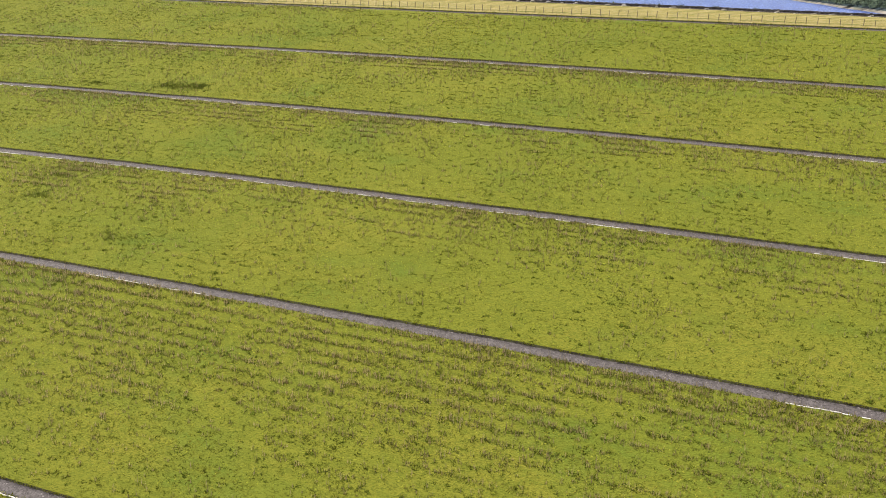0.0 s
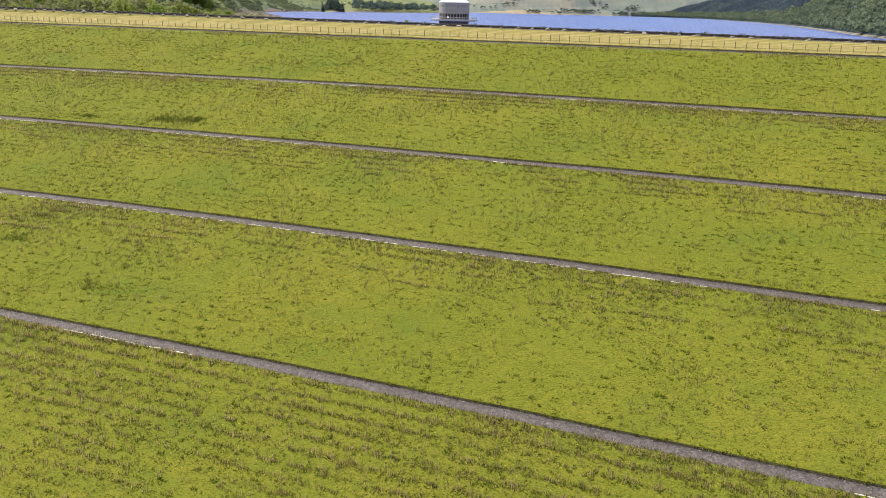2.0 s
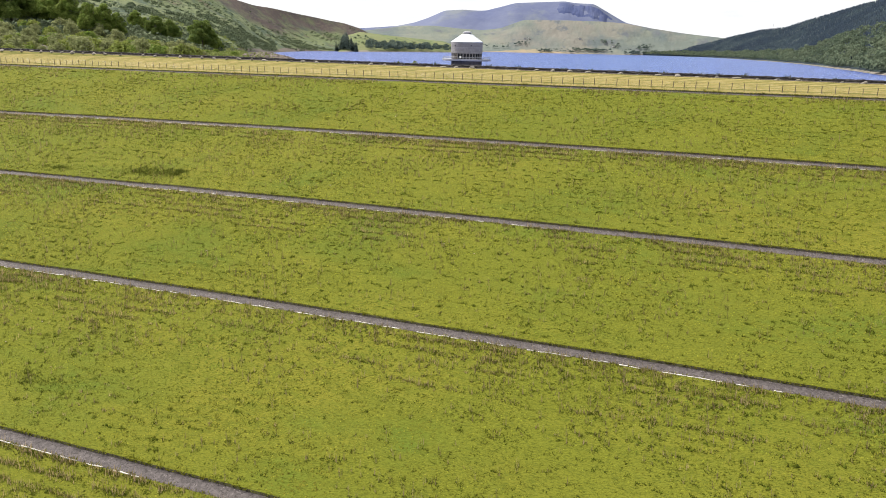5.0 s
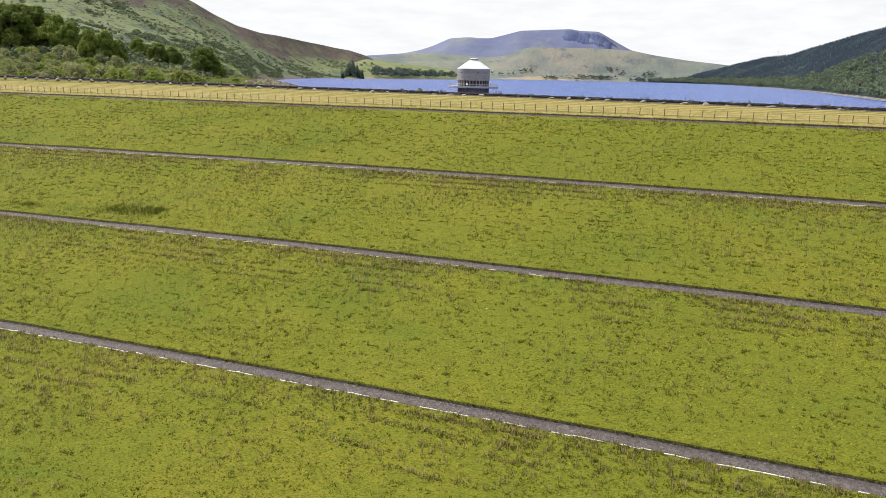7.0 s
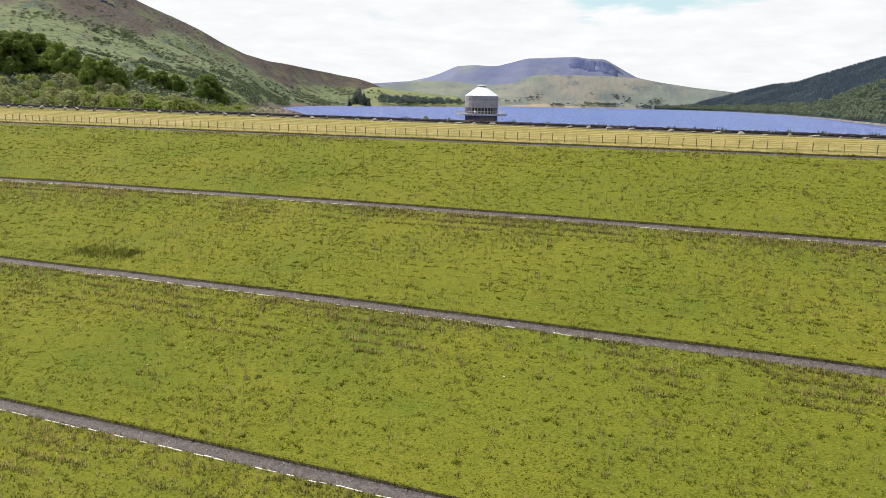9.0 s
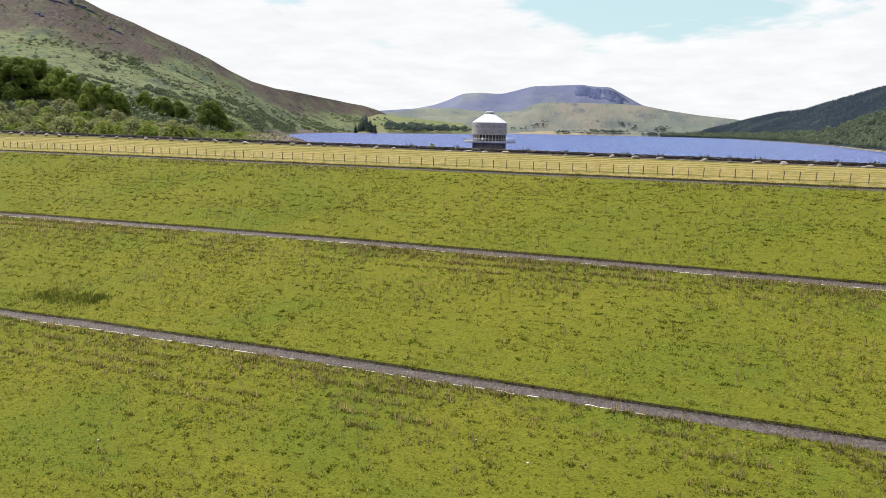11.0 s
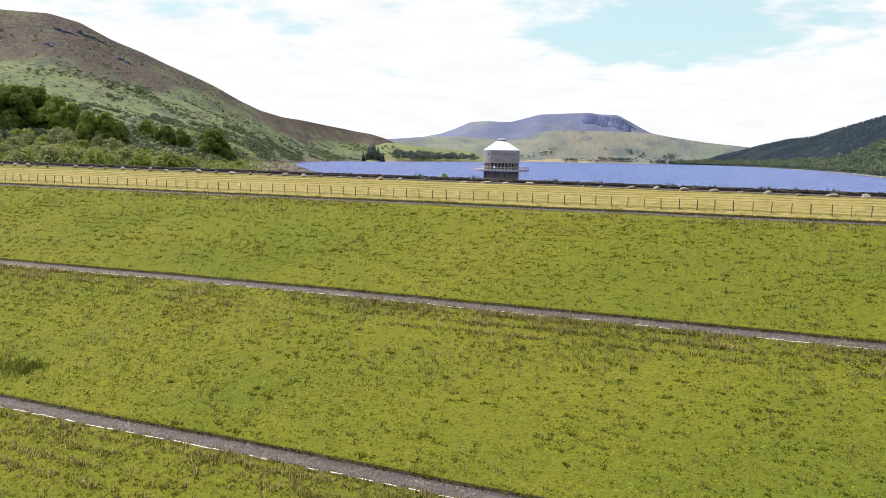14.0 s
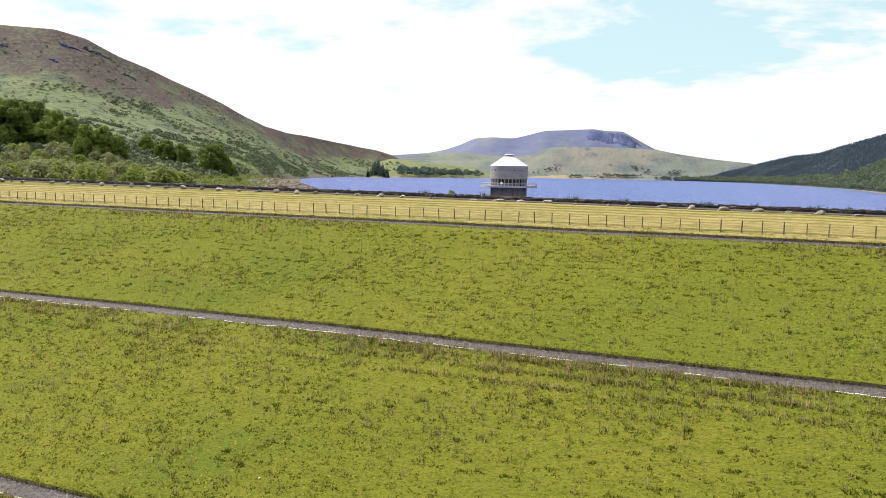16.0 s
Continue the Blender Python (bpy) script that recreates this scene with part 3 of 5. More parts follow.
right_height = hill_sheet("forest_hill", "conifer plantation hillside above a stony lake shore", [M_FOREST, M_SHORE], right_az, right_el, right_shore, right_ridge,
                          power=1.05, rough=9, rsize=260, seed=12, n_d=50, beach=0.014, gully=20.0)


def build_crag():
    """The cliff band under the mountain's summit plateau, its shade put into a dark blue colour."""
    A, U = np.meshgrid(np.linspace(-13.5, -8.9, 92), np.linspace(0, 1, 30))
    top = np.interp(A, [-13.5, -10.4, -8.9], [1.0, 0.97, 0.75])
    edge = np.minimum(np.minimum((A + 13.5) / 0.5, (-8.9 - A) / 1.0), np.minimum(U / 0.30, (top - U) / 0.12))
    d = 4545 + 150 * U
    x, y = bearing(A, d)
    z = mount_height(A, d) + np.clip(9 * (np.clip(edge, -1, 1) - 0.75 + 1.5 * (fbm(A * 3.1, U * 2.2, 6, 4) - 0.42)), -6, 7)
    V = np.stack([x, y, z], -1).reshape(-1, 3)
    thing("crag", mesh_of("crag", V, grid_faces(30, 92), M_CRAG), "cliff band on the mountain with its blue shade coloured in", "cliff", kind="structure")


bank_height = hill_sheet("rock_bank", "stony bank where the shore meets the dam", [M_RIPRAP], [-39.2, -37.8, -36.2, -34.8, -33.6, -32.7, -32.2],
           [-1.9, -1.0, -0.78, -0.88, -1.18, -1.52, -2.0], [250] * 7, [345, 345, 345, 345, 340, 330, 320], power=0.8, base=-9.0, rough=1.2, rsize=9, seed=31, n_az=110, n_d=26, soften=0.3)
# dark rock; the blue carries the shade on the mountain's cliff
M_CRAG = layered("dark rock with blue cliff shade", [(0.042, 0.056, 0.135), (0.062, 0.076, 0.150)], [(0.012, 0.45, 0.62)], bump=0.4, bump_scale=0.02, bump_dist=12.0)
build_crag()


def build_water():
    bm = bmesh.new()
    for x, y in ((-3600, 24), (3600, 24), (3600, 4700), (-3600, 4700)):
        bm.verts.new((x, y, WATER_Z))
    bm.faces.new(bm.verts)
    me = bpy.data.meshes.new("lake_water")
    bm.to_mesh(me)
    bm.free()
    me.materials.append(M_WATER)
    thing("lake_water", me, "blue wind ruffled reservoir water", "water", kind="structure")
    # the valley floor under everything, out to the horizon
    V = [(-4900, -4900, -60), (4900, -4900, -60), (4900, 4900, -60), (-4900, 4900, -60)]
    thing("valley_floor", mesh_of("valley_floor", V, [(0, 1, 2, 3)], M_VALLEY), "wide green valley floor", "ground", kind="structure")


build_water()


# ---------------------------------------------------------------- valve tower in the lake
def lathe(profile, segs=48, cap_top=True):
    bm = bmesh.new()
    rings = []
    for r, z in profile:
        rings.append([bm.verts.new((r * math.cos(2 * math.pi * i / segs), r * math.sin(2 * math.pi * i / segs), z)) for i in range(segs)])
    for a, b in zip(rings, rings[1:]):
        for i in range(segs):
            bm.faces.new((a[i], a[(i + 1) % segs], b[(i + 1) % segs], b[i]))
    if cap_top:
        bm.faces.new(rings[-1])
    return bm


M_RENDERW = material("white painted board", (0.75, 0.75, 0.73), 0.6)


def build_tower():
    tower = thing("valve_tower", None, "round stone clad valve tower with pale conical roof", "tower")
    tower.location = (-102.0, 205.0, 0.0)
    R = 7.45
    part("shaft", (lathe([(R - 0.1, -24), (R - 0.1, -3.2)]), M_SHAFT), tower, "stained concrete shaft rising from the water")
    part("core", (lathe([(R - 0.75, -2.4), (R - 0.75, 0.3)]), M_DARKGLASS), tower, "dark glazing behind pillars")
    part("drum", (lathe([(R - 0.7, 0.28), (R - 0.02, 0.28), (R - 0.02, 5.5), (R - 0.7, 5.5)]), M_CLAD), tower)
    deck = part("deck", (lathe([(R - 1, -3.2), (11.5, -3.12), (11.6, -3.02), (11.6, -2.27), (11.3, -2.25), (R - 1, -2.3)]), M_DECK), tower, "pale overhanging concrete walkway")
    roof = part("roof", (lathe([(R + 0.12, 5.42), (R + 0.16, 5.66), (2.3, 9.3)]), M_ROOF), tower, "pale conical metal roof")
    part("cupola", (lathe([(1.7, 9.0), (1.7, 9.75), (2.15, 9.8), (2.1, 10.1), (1.2, 10.45)]), M_DECK), tower, "small round vent cap")
    # roof ribs
    rib = box_bm(math.hypot(R - 2.3, 3.65), 0.14, 0.10)
    me = bpy.data.meshes.new("rib")
    rib.to_mesh(me)
    rib.free()
    me.materials.append(M_ROOF)
    for i in range(24):
        a = 2 * math.pi * i / 24
        o = part("rib", me, roof)
        o.matrix_local = pose(0, 0, 0, 0, 0, math.degrees(a)) @ pose((R + 2.4) / 2, 0, 7.46, 0, math.degrees(math.atan2(3.64, R - 2.3)))
    # stone blocks of the drum, five courses
    n = 36
    for k, h in enumerate((1.02, 1.02, 1.02, 1.02, 1.02)):
        w = 2 * math.pi * R / n - 0.03
        bm = box_bm(0.10, w, h - 0.03, 0.02)
        me = bpy.data.meshes.new("block")
        bm.to_mesh(me)
        bm.free()
        me.materials.append(M_CLAD)
        for i in range(n):
            a = 360 * (i + 0.5 * (k % 2)) / n
            o = part("block", me, tower)
            o.matrix_local = pose(0, 0, 0, 0, 0, a) @ pose(R + 0.02, 0, 0.32 + 1.025 * k)
    # pillars of the window band
    bm = box_bm(0.55, 0.32, 2.7, 0.03, -2.36)
    me = bpy.data.meshes.new("pillar")
    bm.to_mesh(me)
    bm.free()
    me.materials.append(M_CLAD)
    for i in range(30):
        o = part("pillar", me, tower)
        o.matrix_local = pose(0, 0, 0, 0, 0, 12 * i) @ pose(R - 0.4, 0, 0)
    part("sill", (lathe([(R - 0.8, -1.5), (R - 0.25, -1.5), (R - 0.25, -1.38), (R - 0.8, -1.38)], cap_top=False), M_DECK), tower)
    for i, (a, z) in enumerate(((-118, 3.6), (-55, 3.6))):
        bm = box_bm(0.2, 0.55, 0.55, 0.04)
        o = part("vent", (bm, M_DARKGLASS), tower, "small dark square vent")
        o.matrix_local = pose(0, 0, 0, 0, 0, a) @ pose(R + 0.06, 0, z)
    # lit notice board and the half of the band that is walled up
    o = part("notice_board", (box_bm(0.12, 0.9, 0.8, 0.02), M_RENDERW), tower, "small white notice board")
    o.matrix_local = pose(0, 0, 0, 0, 0, -94) @ pose(R - 0.05, 0, -1.75)
    bm = box_bm(0.30, 1.22, 2.62, 0.02, -2.34)
    me = bpy.data.meshes.new("infill_panel")
    bm.to_mesh(me)
    bm.free()
    me.materials.append(M_SHAFT)
    for i in (10, 11, 12, 13, 14, 15, 16, 17, 18, 19, 20):
        o = part("infill_panel", me, tower, "grey infill panel between pillars")
        o.matrix_local = pose(0, 0, 0, 0, 0, 12 * i + 6) @ pose(R - 0.62, 0, 0)
    # railing
    for z, r in ((-1.25, 0.045), (-1.75, 0.03)):
        bm = lathe([(11.35 - r, z), (11.35, z - r), (11.35 + r, z), (11.35, z + r), (11.35 - r, z)], cap_top=False)
        part("rail", (bm, M_RAIL), deck)
    bm = box_bm(0.07, 0.07, 1.1, 0.0, -2.35)
    me = bpy.data.meshes.new("rail_post")
    bm.to_mesh(me)
    bm.free()
    me.materials.append(M_RAIL)
    for i in range(40):
        o = part("rail_post", me, deck)
        o.matrix_local = pose(0, 0, 0, 0, 0, 9 * i) @ pose(11.35, 0, 0)


build_tower()


# ---------------------------------------------------------------- crest: road, wall, boulders, fence
def build_crest():
    # the road lies on its bed
    xs = np.arange(-236, 118, 4.0)
    V, F = [], []
    for x in xs:
        z = float(crest_z(x))
        V += [(x, -4.9, z - 0.05), (x, -4.9, z + 0.05), (x, -2.6, z + 0.09), (x, -0.35, z + 0.05)]
    n = len(xs)
    for i in range(n - 1):
        for j in range(3):
            F.append((4 * i + j, 4 * i + 4 + j, 4 * i + 5 + j, 4 * i + 1 + j))
    thing("road", mesh_of("road", V, F, M_ROAD), "narrow worn asphalt road along the dam crest", "road", kind="structure")
    # the wave wall, with separate coping stones
    wall = thing("wall_crest", None, "low dark stone wave wall along the crest", "wall", kind="structure")
    xs = np.arange(-236, 118, 3.0)
    V, F = [], []
    for x in xs:
        z = float(crest_z(x))
        V += [(x, -0.2, z - 0.3), (x, -0.16, z + 0.40), (x, 0.36, z + 0.40), (x, 0.4, z - 0.3)]
    for i in range(len(xs) - 1):
        for j in range(3):
            F.append((4 * i + j, 4 * i + 4 + j, 4 * i + 5 + j, 4 * i + 1 + j))
    part("masonry", mesh_of("masonry", V, F, M_WALL), wall)
    rnd = random.Random(5)
    copes = [rough_block("coping_stone", M_WALL, 40 + k, 0.50 + 0.06 * k, 0.60, 0.17 + 0.025 * (k % 4)) for k in range(7)]

    def cope(x):
        k = rnd.randrange(7)
        w = 0.5 + 0.06 * k
        m = pose(x + w / 2, 0.1 + rnd.uniform(-0.06, 0.06), float(crest_z(x)) + 0.37 + rnd.uniform(-0.03, 0.02), 0, rnd.uniform(-1.5, 1.5), rnd.uniform(-7, 7) + rnd.choice((0, 180)))
        return k, w, m
    x = -122.0
    while x < 14:
        k, w, m = cope(x)
        part("coping_stone", copes[k], wall).matrix_local = m
        x += w * 0.93 + (rnd.uniform(0.2, 0.5) if rnd.random() < 0.03 else 0.0)
    # the far ends of the wall top, and the rough courses of its face
    shapes = [(np.array([v.co[:] for v in me.vertices]), np.array([p.vertices[:] for p in me.polygons])) for me in copes]

    def joined(name, poses, label):
        V, F, n = [], [], 0
        for k, m in poses:
            v, f = shapes[k]
            V.append(v @ np.array(m.to_3x3()).T + np.array(m.translation))
            F.append(f + n)
            n += len(v)
        part(name, fast_mesh(name, np.concatenate(V), np.concatenate(F), M_WALL_I), wall, label)["kind"] = "stuff"
    ends = []
    for x0, x1 in ((-190.0, -122.0), (14.0, 85.0)):
        x = x0
        while x < x1:
            k, w, m = cope(x)
            ends.append((k, m))
            x += w * 0.95
    joined("coping_stones", ends, "rough stones along the wall top")
    face = []
    for row in range(3):
        x = -190.0 + 0.2 * row
        while x < 85:
            face.append((rnd.randrange(7), pose(x, -0.16 + rnd.uniform(-0.05, 0.03), float(crest_z(x)) - 0.08 + 0.16 * row, 0, rnd.uniform(-5, 5), rnd.uniform(-8, 8)) @ Matrix.Diagonal((0.8, 0.35, 0.8, 1))))
            x += rnd.uniform(0.36, 0.66)
    joined("face_stones", face, "rough dark stones of the wall face")
    # boulders along the verge
    kinds = [rock_mesh("boulder", M_BOULDER, 70 + k, 0.95 + 0.08 * k, 0.8, 0.54 + 0.08 * (k % 3)) for k in range(6)]
    seen = [-117.9, -115.1, -108.5, -104.9, -101.5, -97.6, -94.7, -91.5, -88.2, -84.5, -81.5, -78.0, -74.6, -71.2, -67.7, -64.8, -61.4, -58.3, -54.9,
            -51.8, -48.3, -45.0, -41.1, -35.2, -31.9, -29.1, -25.6, -22.3, -18.4, -16.1, -12.3, -9.1, -5.8, -2.2, 0.8, 3.9, 7.3]
    for x in [-178 + 3.4 * k for k in range(18)] + seen + [10.8 + 3.4 * k for k in range(21)]:
        b = thing("boulder", rnd.choice(kinds), "rough pale boulder on the road verge", "boulder", "boulders along the road")
        x, y = 1.004 * x, -5.12 + rnd.uniform(-0.08, 0.08)
        b.location = (x, y, float(crest_z(x)) - 0.07)
        sc = rnd.uniform(0.6, 0.98)
        b.scale = (sc * rnd.uniform(0.95, 1.5), sc, sc * rnd.uniform(0.95, 1.35))
        b.rotation_euler = (0, 0, rnd.uniform(-0.5, 0.5) + rnd.choice((0, math.pi)))


def build_fence():
    rnd = random.Random(9)
    y = -12.1
    fence = thing("fence", None, "weathered timber post and wire stock fence in grass", "fence")
    posts = []
    for k in range(4):
        bm = bmesh.new()
        bmesh.ops.create_cone(bm, cap_ends=True, segments=7, radius1=0.056 + 0.006 * k, radius2=0.049 + 0.006 * k, depth=1.52 + 0.04 * k,
                              matrix=Matrix.Translation((0, 0, 0.40)))
        me = bpy.data.meshes.new("post")
        bm.to_mesh(me)
        bm.free()
        me.materials.append(M_POST)
        posts.append(me)
    x = -187.1
    while x < 88:
        o = part("post", rnd.choice(posts), fence)
        o.location = (x, y + rnd.uniform(-0.06, 0.06), float(face_z(x, y)))
        o.rotation_euler = (rnd.uniform(-0.05, 0.05), rnd.uniform(-0.06, 0.06), 0)
        x += 1.99 + rnd.uniform(-0.12, 0.12)
    for h in (0.15, 0.33, 0.52, 0.72, 0.92, 1.12):
        cv = bpy.data.curves.new("wire", "CURVE")
        cv.dimensions, cv.bevel_depth, cv.bevel_resolution = "3D", 0.004, 0
        sp = cv.splines.new("POLY")
        pts = np.arange(-186, 89, 6.0)
        sp.points.add(len(pts) - 1)
        for p, px in zip(sp.points, pts):
            p.co = (px, y - 0.07, float(face_z(px, y)) + h, 1)
        cv.materials.append(M_WIRE)
        part("wire", cv, fence)


build_crest()
build_fence()


# ---------------------------------------------------------------- drainage channels
# how far the turf leaves the kerb of each channel bare
KERB_BARE = dict(zip(CHANNELS, (-3.0, 0.42, 0.20, 0.28, -0.06, 0.35)))


def build_channels():
    rnd = random.Random(21)
    kerbs = []
    for k in range(4):
        bm = box_bm(0.75 + 0.12 * k, 0.12, 0.14, 0.02)
        me = bpy.data.meshes.new("kerb_stone")
        bm.to_mesh(me)
        bm.free()
        me.materials.append(M_KERB)
        kerbs.append(me)
    for c in CHANNELS:
        ch = thing("drainage_channel", None, "stone pitched drainage channel with pale kerb in turf", "channel", "channels across the embankment", "structure")
        # rough pitching stones bedded close together
        x0, x1 = (-175, 90) if c > -120 else (-120, 70)
        r2 = np.random.RandomState(int(-c))
        n = int((x1 - x0) * 19)
        x, t = r2.uniform(x0, x1, n), r2.uniform(0, 1, n)
        off = bow(x, np.full_like(x, c)) + 0.22 * (fbm(x / 9, np.full_like(x, c / 60), 5) - 0.5)
        y = c + 0.52 - (0.52 + 0.74 * WIDTH[c]) * (1 - t) + off
        z = face_z(x, y) - 0.12 - 0.09 * t
        V, F = cushions(x, y, z, r2.uniform(0.06, 0.15, n), r2.uniform(0.02, 0.085, n), 400, 1.25)
        st = part("pitching", fast_mesh("pitching", V, F, M_SETTS_I), ch)
        st["kind"] = "stuff"
        # kerb on the lower lip, in stretches that the turf leaves bare
        x = x0
        while x < x1:
            k = rnd.randrange(4)
            w = 0.79 + 0.12 * k
            bare = float(vnoise(x / 14, c / 10, 4)) + KERB_BARE[c] * (1.0 if x < -6 else 0.4 if c > -100 else -0.5)
            if bare > 0.56 and rnd.random() < 0.7:
                yy = c - 0.83 + float(bow(x, c)) + 0.22 * (float(fbm(x / 9, c / 60, 5)) - 0.5)
                o = part("kerb_stone", kerbs[k], ch)
                o.location = (x + w / 2, yy + rnd.uniform(-.05, .05), float(face_z(x, yy)) - 0.09 + rnd.uniform(-.04, .03))
                o.rotation_euler = (0.1, rnd.uniform(-.03, .03), rnd.uniform(-.04, .04))
            x += w


M_SETTS_I = layered("grey pitching stones", [(0.072, 0.061, 0.062), (0.125, 0.108, 0.108), (0.034, 0.028, 0.028)],
                    [(0.5, 0.45, 0.65), (3.5, 0.5, 0.65)], rough=0.75, island=0.35, bump=0.5, bump_scale=9.0, bump_dist=0.04)
build_channels()


# ---------------------------------------------------------------- plants of the embankment
def blades(px, py, pz, size, n, seed, spread, width, lean):
    """n narrow triangles per plant, as one array of vertices and faces."""
    rs = np.random.RandomState(seed)
    N = len(px)
    a = rs.uniform(0, 2 * np.pi, (N, n))
    r = rs.uniform(0, 1, (N, n)) ** 0.5 * spread * size[:, None]
    bx, by = px[:, None] + r * np.cos(a), py[:, None] + r * np.sin(a)
    h = size[:, None] * rs.uniform(0.55, 1.1, (N, n))
    w = width * rs.uniform(0.6, 1.3, (N, n))
    t = rs.uniform(0, 2 * np.pi, (N, n))
    dx, dy = w * np.cos(t), w * np.sin(t)
    lx, ly = lean * h * np.cos(a) * rs.uniform(0, 1, (N, n)), lean * h * np.sin(a) * rs.uniform(0, 1, (N, n))
    bz = pz[:, None] - 0.05 + (by - py[:, None]) * SLOPE
    v0 = np.stack([bx - dx, by - dy, bz], -1)
    v1 = np.stack([bx + dx, by + dy, bz], -1)
    v2 = np.stack([bx + lx, by + ly, bz + h], -1)
    V = np.stack([v0, v1, v2], -2).reshape(-1, 3)
    F = np.arange(len(V)).reshape(-1, 3)
    return V, F


def off_channel(x, y, below=0.95, above=0.75):
    ok = np.ones(len(x), bool)
    for c in CHANNELS:
        yc = c + bow(x, np.full_like(x, c))
        ok &= ~((y > yc - below) & (y < yc + above))
    return ok


def scatter(n, x0, x1, y0, y1, seed):
    rs = np.random.RandomState(seed)
    return rs.uniform(x0, x1, n), rs.uniform(y0, y1, n), rs


def plan_stretch(x, y):
    """The part of the face that is planted: it narrows towards the toe."""
    return (x > 30 - 1.25 * (y + 183)) & (x < 48 + 0.25 * (y + 183))


def even(x0, x1, y0, y1, sx, sy, seed):
    """Places spread evenly but without order: one to a cell, anywhere in it."""
    rs = np.random.RandomState(seed)
    gx, gy = np.meshgrid(np.arange(x0, x1, sx), np.arange(y0, y1, sy))
    return gx.ravel() + rs.uniform(-0.1, sx * 1.1, gx.size), gy.ravel() + rs.uniform(-0.1, sy * 1.1, gx.size), rs


def terrace(x, y, pitch, seed):
    """0 to 1: the little treads that sheep have worn along the slope, wavering and fading in and out."""
    v = (y - bow(x, y) + 2.2 * (fbm(x / 45, y / 14, seed, 2) - 0.5) + 0.35 * (fbm(x / 4, y / 4, seed + 5, 2) - 0.5)) / pitch
    return 0.5 + 0.5 * np.cos(2 * np.pi * v) * np.clip(0.25 + 2.5 * (fbm(x / 13, y / 5, seed + 2, 2) - 0.25), 0.2, 1)


def dashes(x, y, k, n, reach, rs):
    """Every plant becomes n, strung out along the contour."""
    X = np.repeat(x, n) + rs.normal(0, reach, len(x) * n)
    return X, np.repeat(y, n) + bow(X, np.repeat(y, n)) - bow(np.repeat(x, n), np.repeat(y, n)) + rs.normal(0, 0.07, len(X)), np.repeat(k, n) * rs.uniform(0.6, 1.15, len(X))


def below_channels(x, y, reach, which):
    near = np.zeros(len(x))
    for c in which:
        dist = (c + bow(x, np.full_like(x, c))) - y
        near = np.maximum(near, np.where(dist > 0.9, np.exp(-(dist - 0.9) / reach), 0))
    return near


def plant_face():
    # the matted sward: small cushions of grass, close together
    x, y, rs = scatter(330000, -178, 92, -143, -14.6, 30)
    keep = off_channel(x, y, 0.98, 0.72) & plan_stretch(x, y) & (rs.uniform(0, 1, len(x)) < 0.55 + 0.45 * fbm(x / 3, y / 3, 45, 2))
    x, y = x[keep], y[keep]
    k = 0.6 + 0.6 * fbm(x / 5, y / 5, 18, 2)
    V, F = cushions(x, y, surface(x, y), rs.uniform(0.06, 0.15, len(x)) * k, rs.uniform(0.05, 0.15, len(x)) * k, 50, 1.25)
    thing("pasture_sward", fast_mesh("pasture_sward", V, F, M_SWARD), "short matted yellow green pasture grass", "grass", kind="stuff")
    # small tufts, along the worn treads
    x, y, rs = even(-172, 90, -143, -14.6, 0.46, 0.34, 37)
    p = (0.22 + 0.78 * terrace(x, y, 1.25, 52) ** 1.5) * np.clip(0.06 + 3.2 * (fbm(x / 7, y / 5, 53, 3) - 0.36), 0.06, 1.0)
    keep = off_channel(x, y, 1.1, 0.85) & plan_stretch(x, y) & (rs.uniform(0, 1, len(x)) < p)
    x, y, k = dashes(x[keep], y[keep], rs.uniform(0.10, 0.21, keep.sum()), 2, 0.17, rs)
    V, F = blades(x, y, surface(x, y), k, 6, 56, 0.85, 0.05, 1.1)
    thing("small_tufts", fast_mesh("small_tufts", V, F, M_TUFT), "small dark green grass tufts in the pasture", "grass", kind="stuff")
    # tussocks: low dark mounds with ragged blades on them, each standing alone
    x, y, rs = even(-172, 90, -143, -14.6, 0.95, 0.66, 31)
    p = (0.10 + 0.55 * terrace(x, y, 1.5, 41) ** 1.5) * 0.75 * np.clip(0.2 + 2.2 * (fbm(x / 11, y / 7, 43, 3) - 0.28), 0.1, 1.2)
    keep = off_channel(x, y, 1.2, 0.95) & plan_stretch(x, y) & (rs.uniform(0, 1, len(x)) < p)
    x, y = x[keep], y[keep]
    k = rs.uniform(0.55, 1.15, len(x)) * np.where(rs.uniform(0, 1, len(x)) < 0.12, 1.5, 1.0)
    x, y, k = dashes(x, y, 0.74 * k, 3, 0.26, rs)
    V, F = cushions(x, y, surface(x, y), 0.15 * k, 0.19 * k, 55, 1.3)
    thing("grass_mounds", fast_mesh("grass_mounds", V, F, M_MOUND), "small dark mounds of matted grass", "grass", kind="stuff")
    V, F = blades(x, y, surface(x, y), 0.27 * k, 8, 51, 0.8, 0.055, 1.0)
    thing("grass_tussocks", fast_mesh("grass_tussocks", V, F, M_TUFT), "coarse grass tussocks dotted over the pasture", "grass", kind="stuff")
    # dock and thistle: in rows below the channels, thick at the foot of the face
    x, y, rs = even(-172, 90, -143, -14.6, 0.62, 0.44, 32)
    near = below_channels(x, y, 4.5, CHANNELS)
    low = np.clip((-108.5 - y) / 1.5, 0, 1) * np.interp(y, [-140, -128, -119, -112], [0.10, 0.22, 0.75, 1.0])
    d = fbm(x / 12, y / 6, 61, 3)
    p = np.clip((d - 0.54) * 0.9, 0, 0.12) + 0.42 * near * np.clip((d - 0.34) * 4, 0.05, 1) + 0.30 * low * np.clip((d - 0.20) * 3.5, 0.15, 1) + 0.006
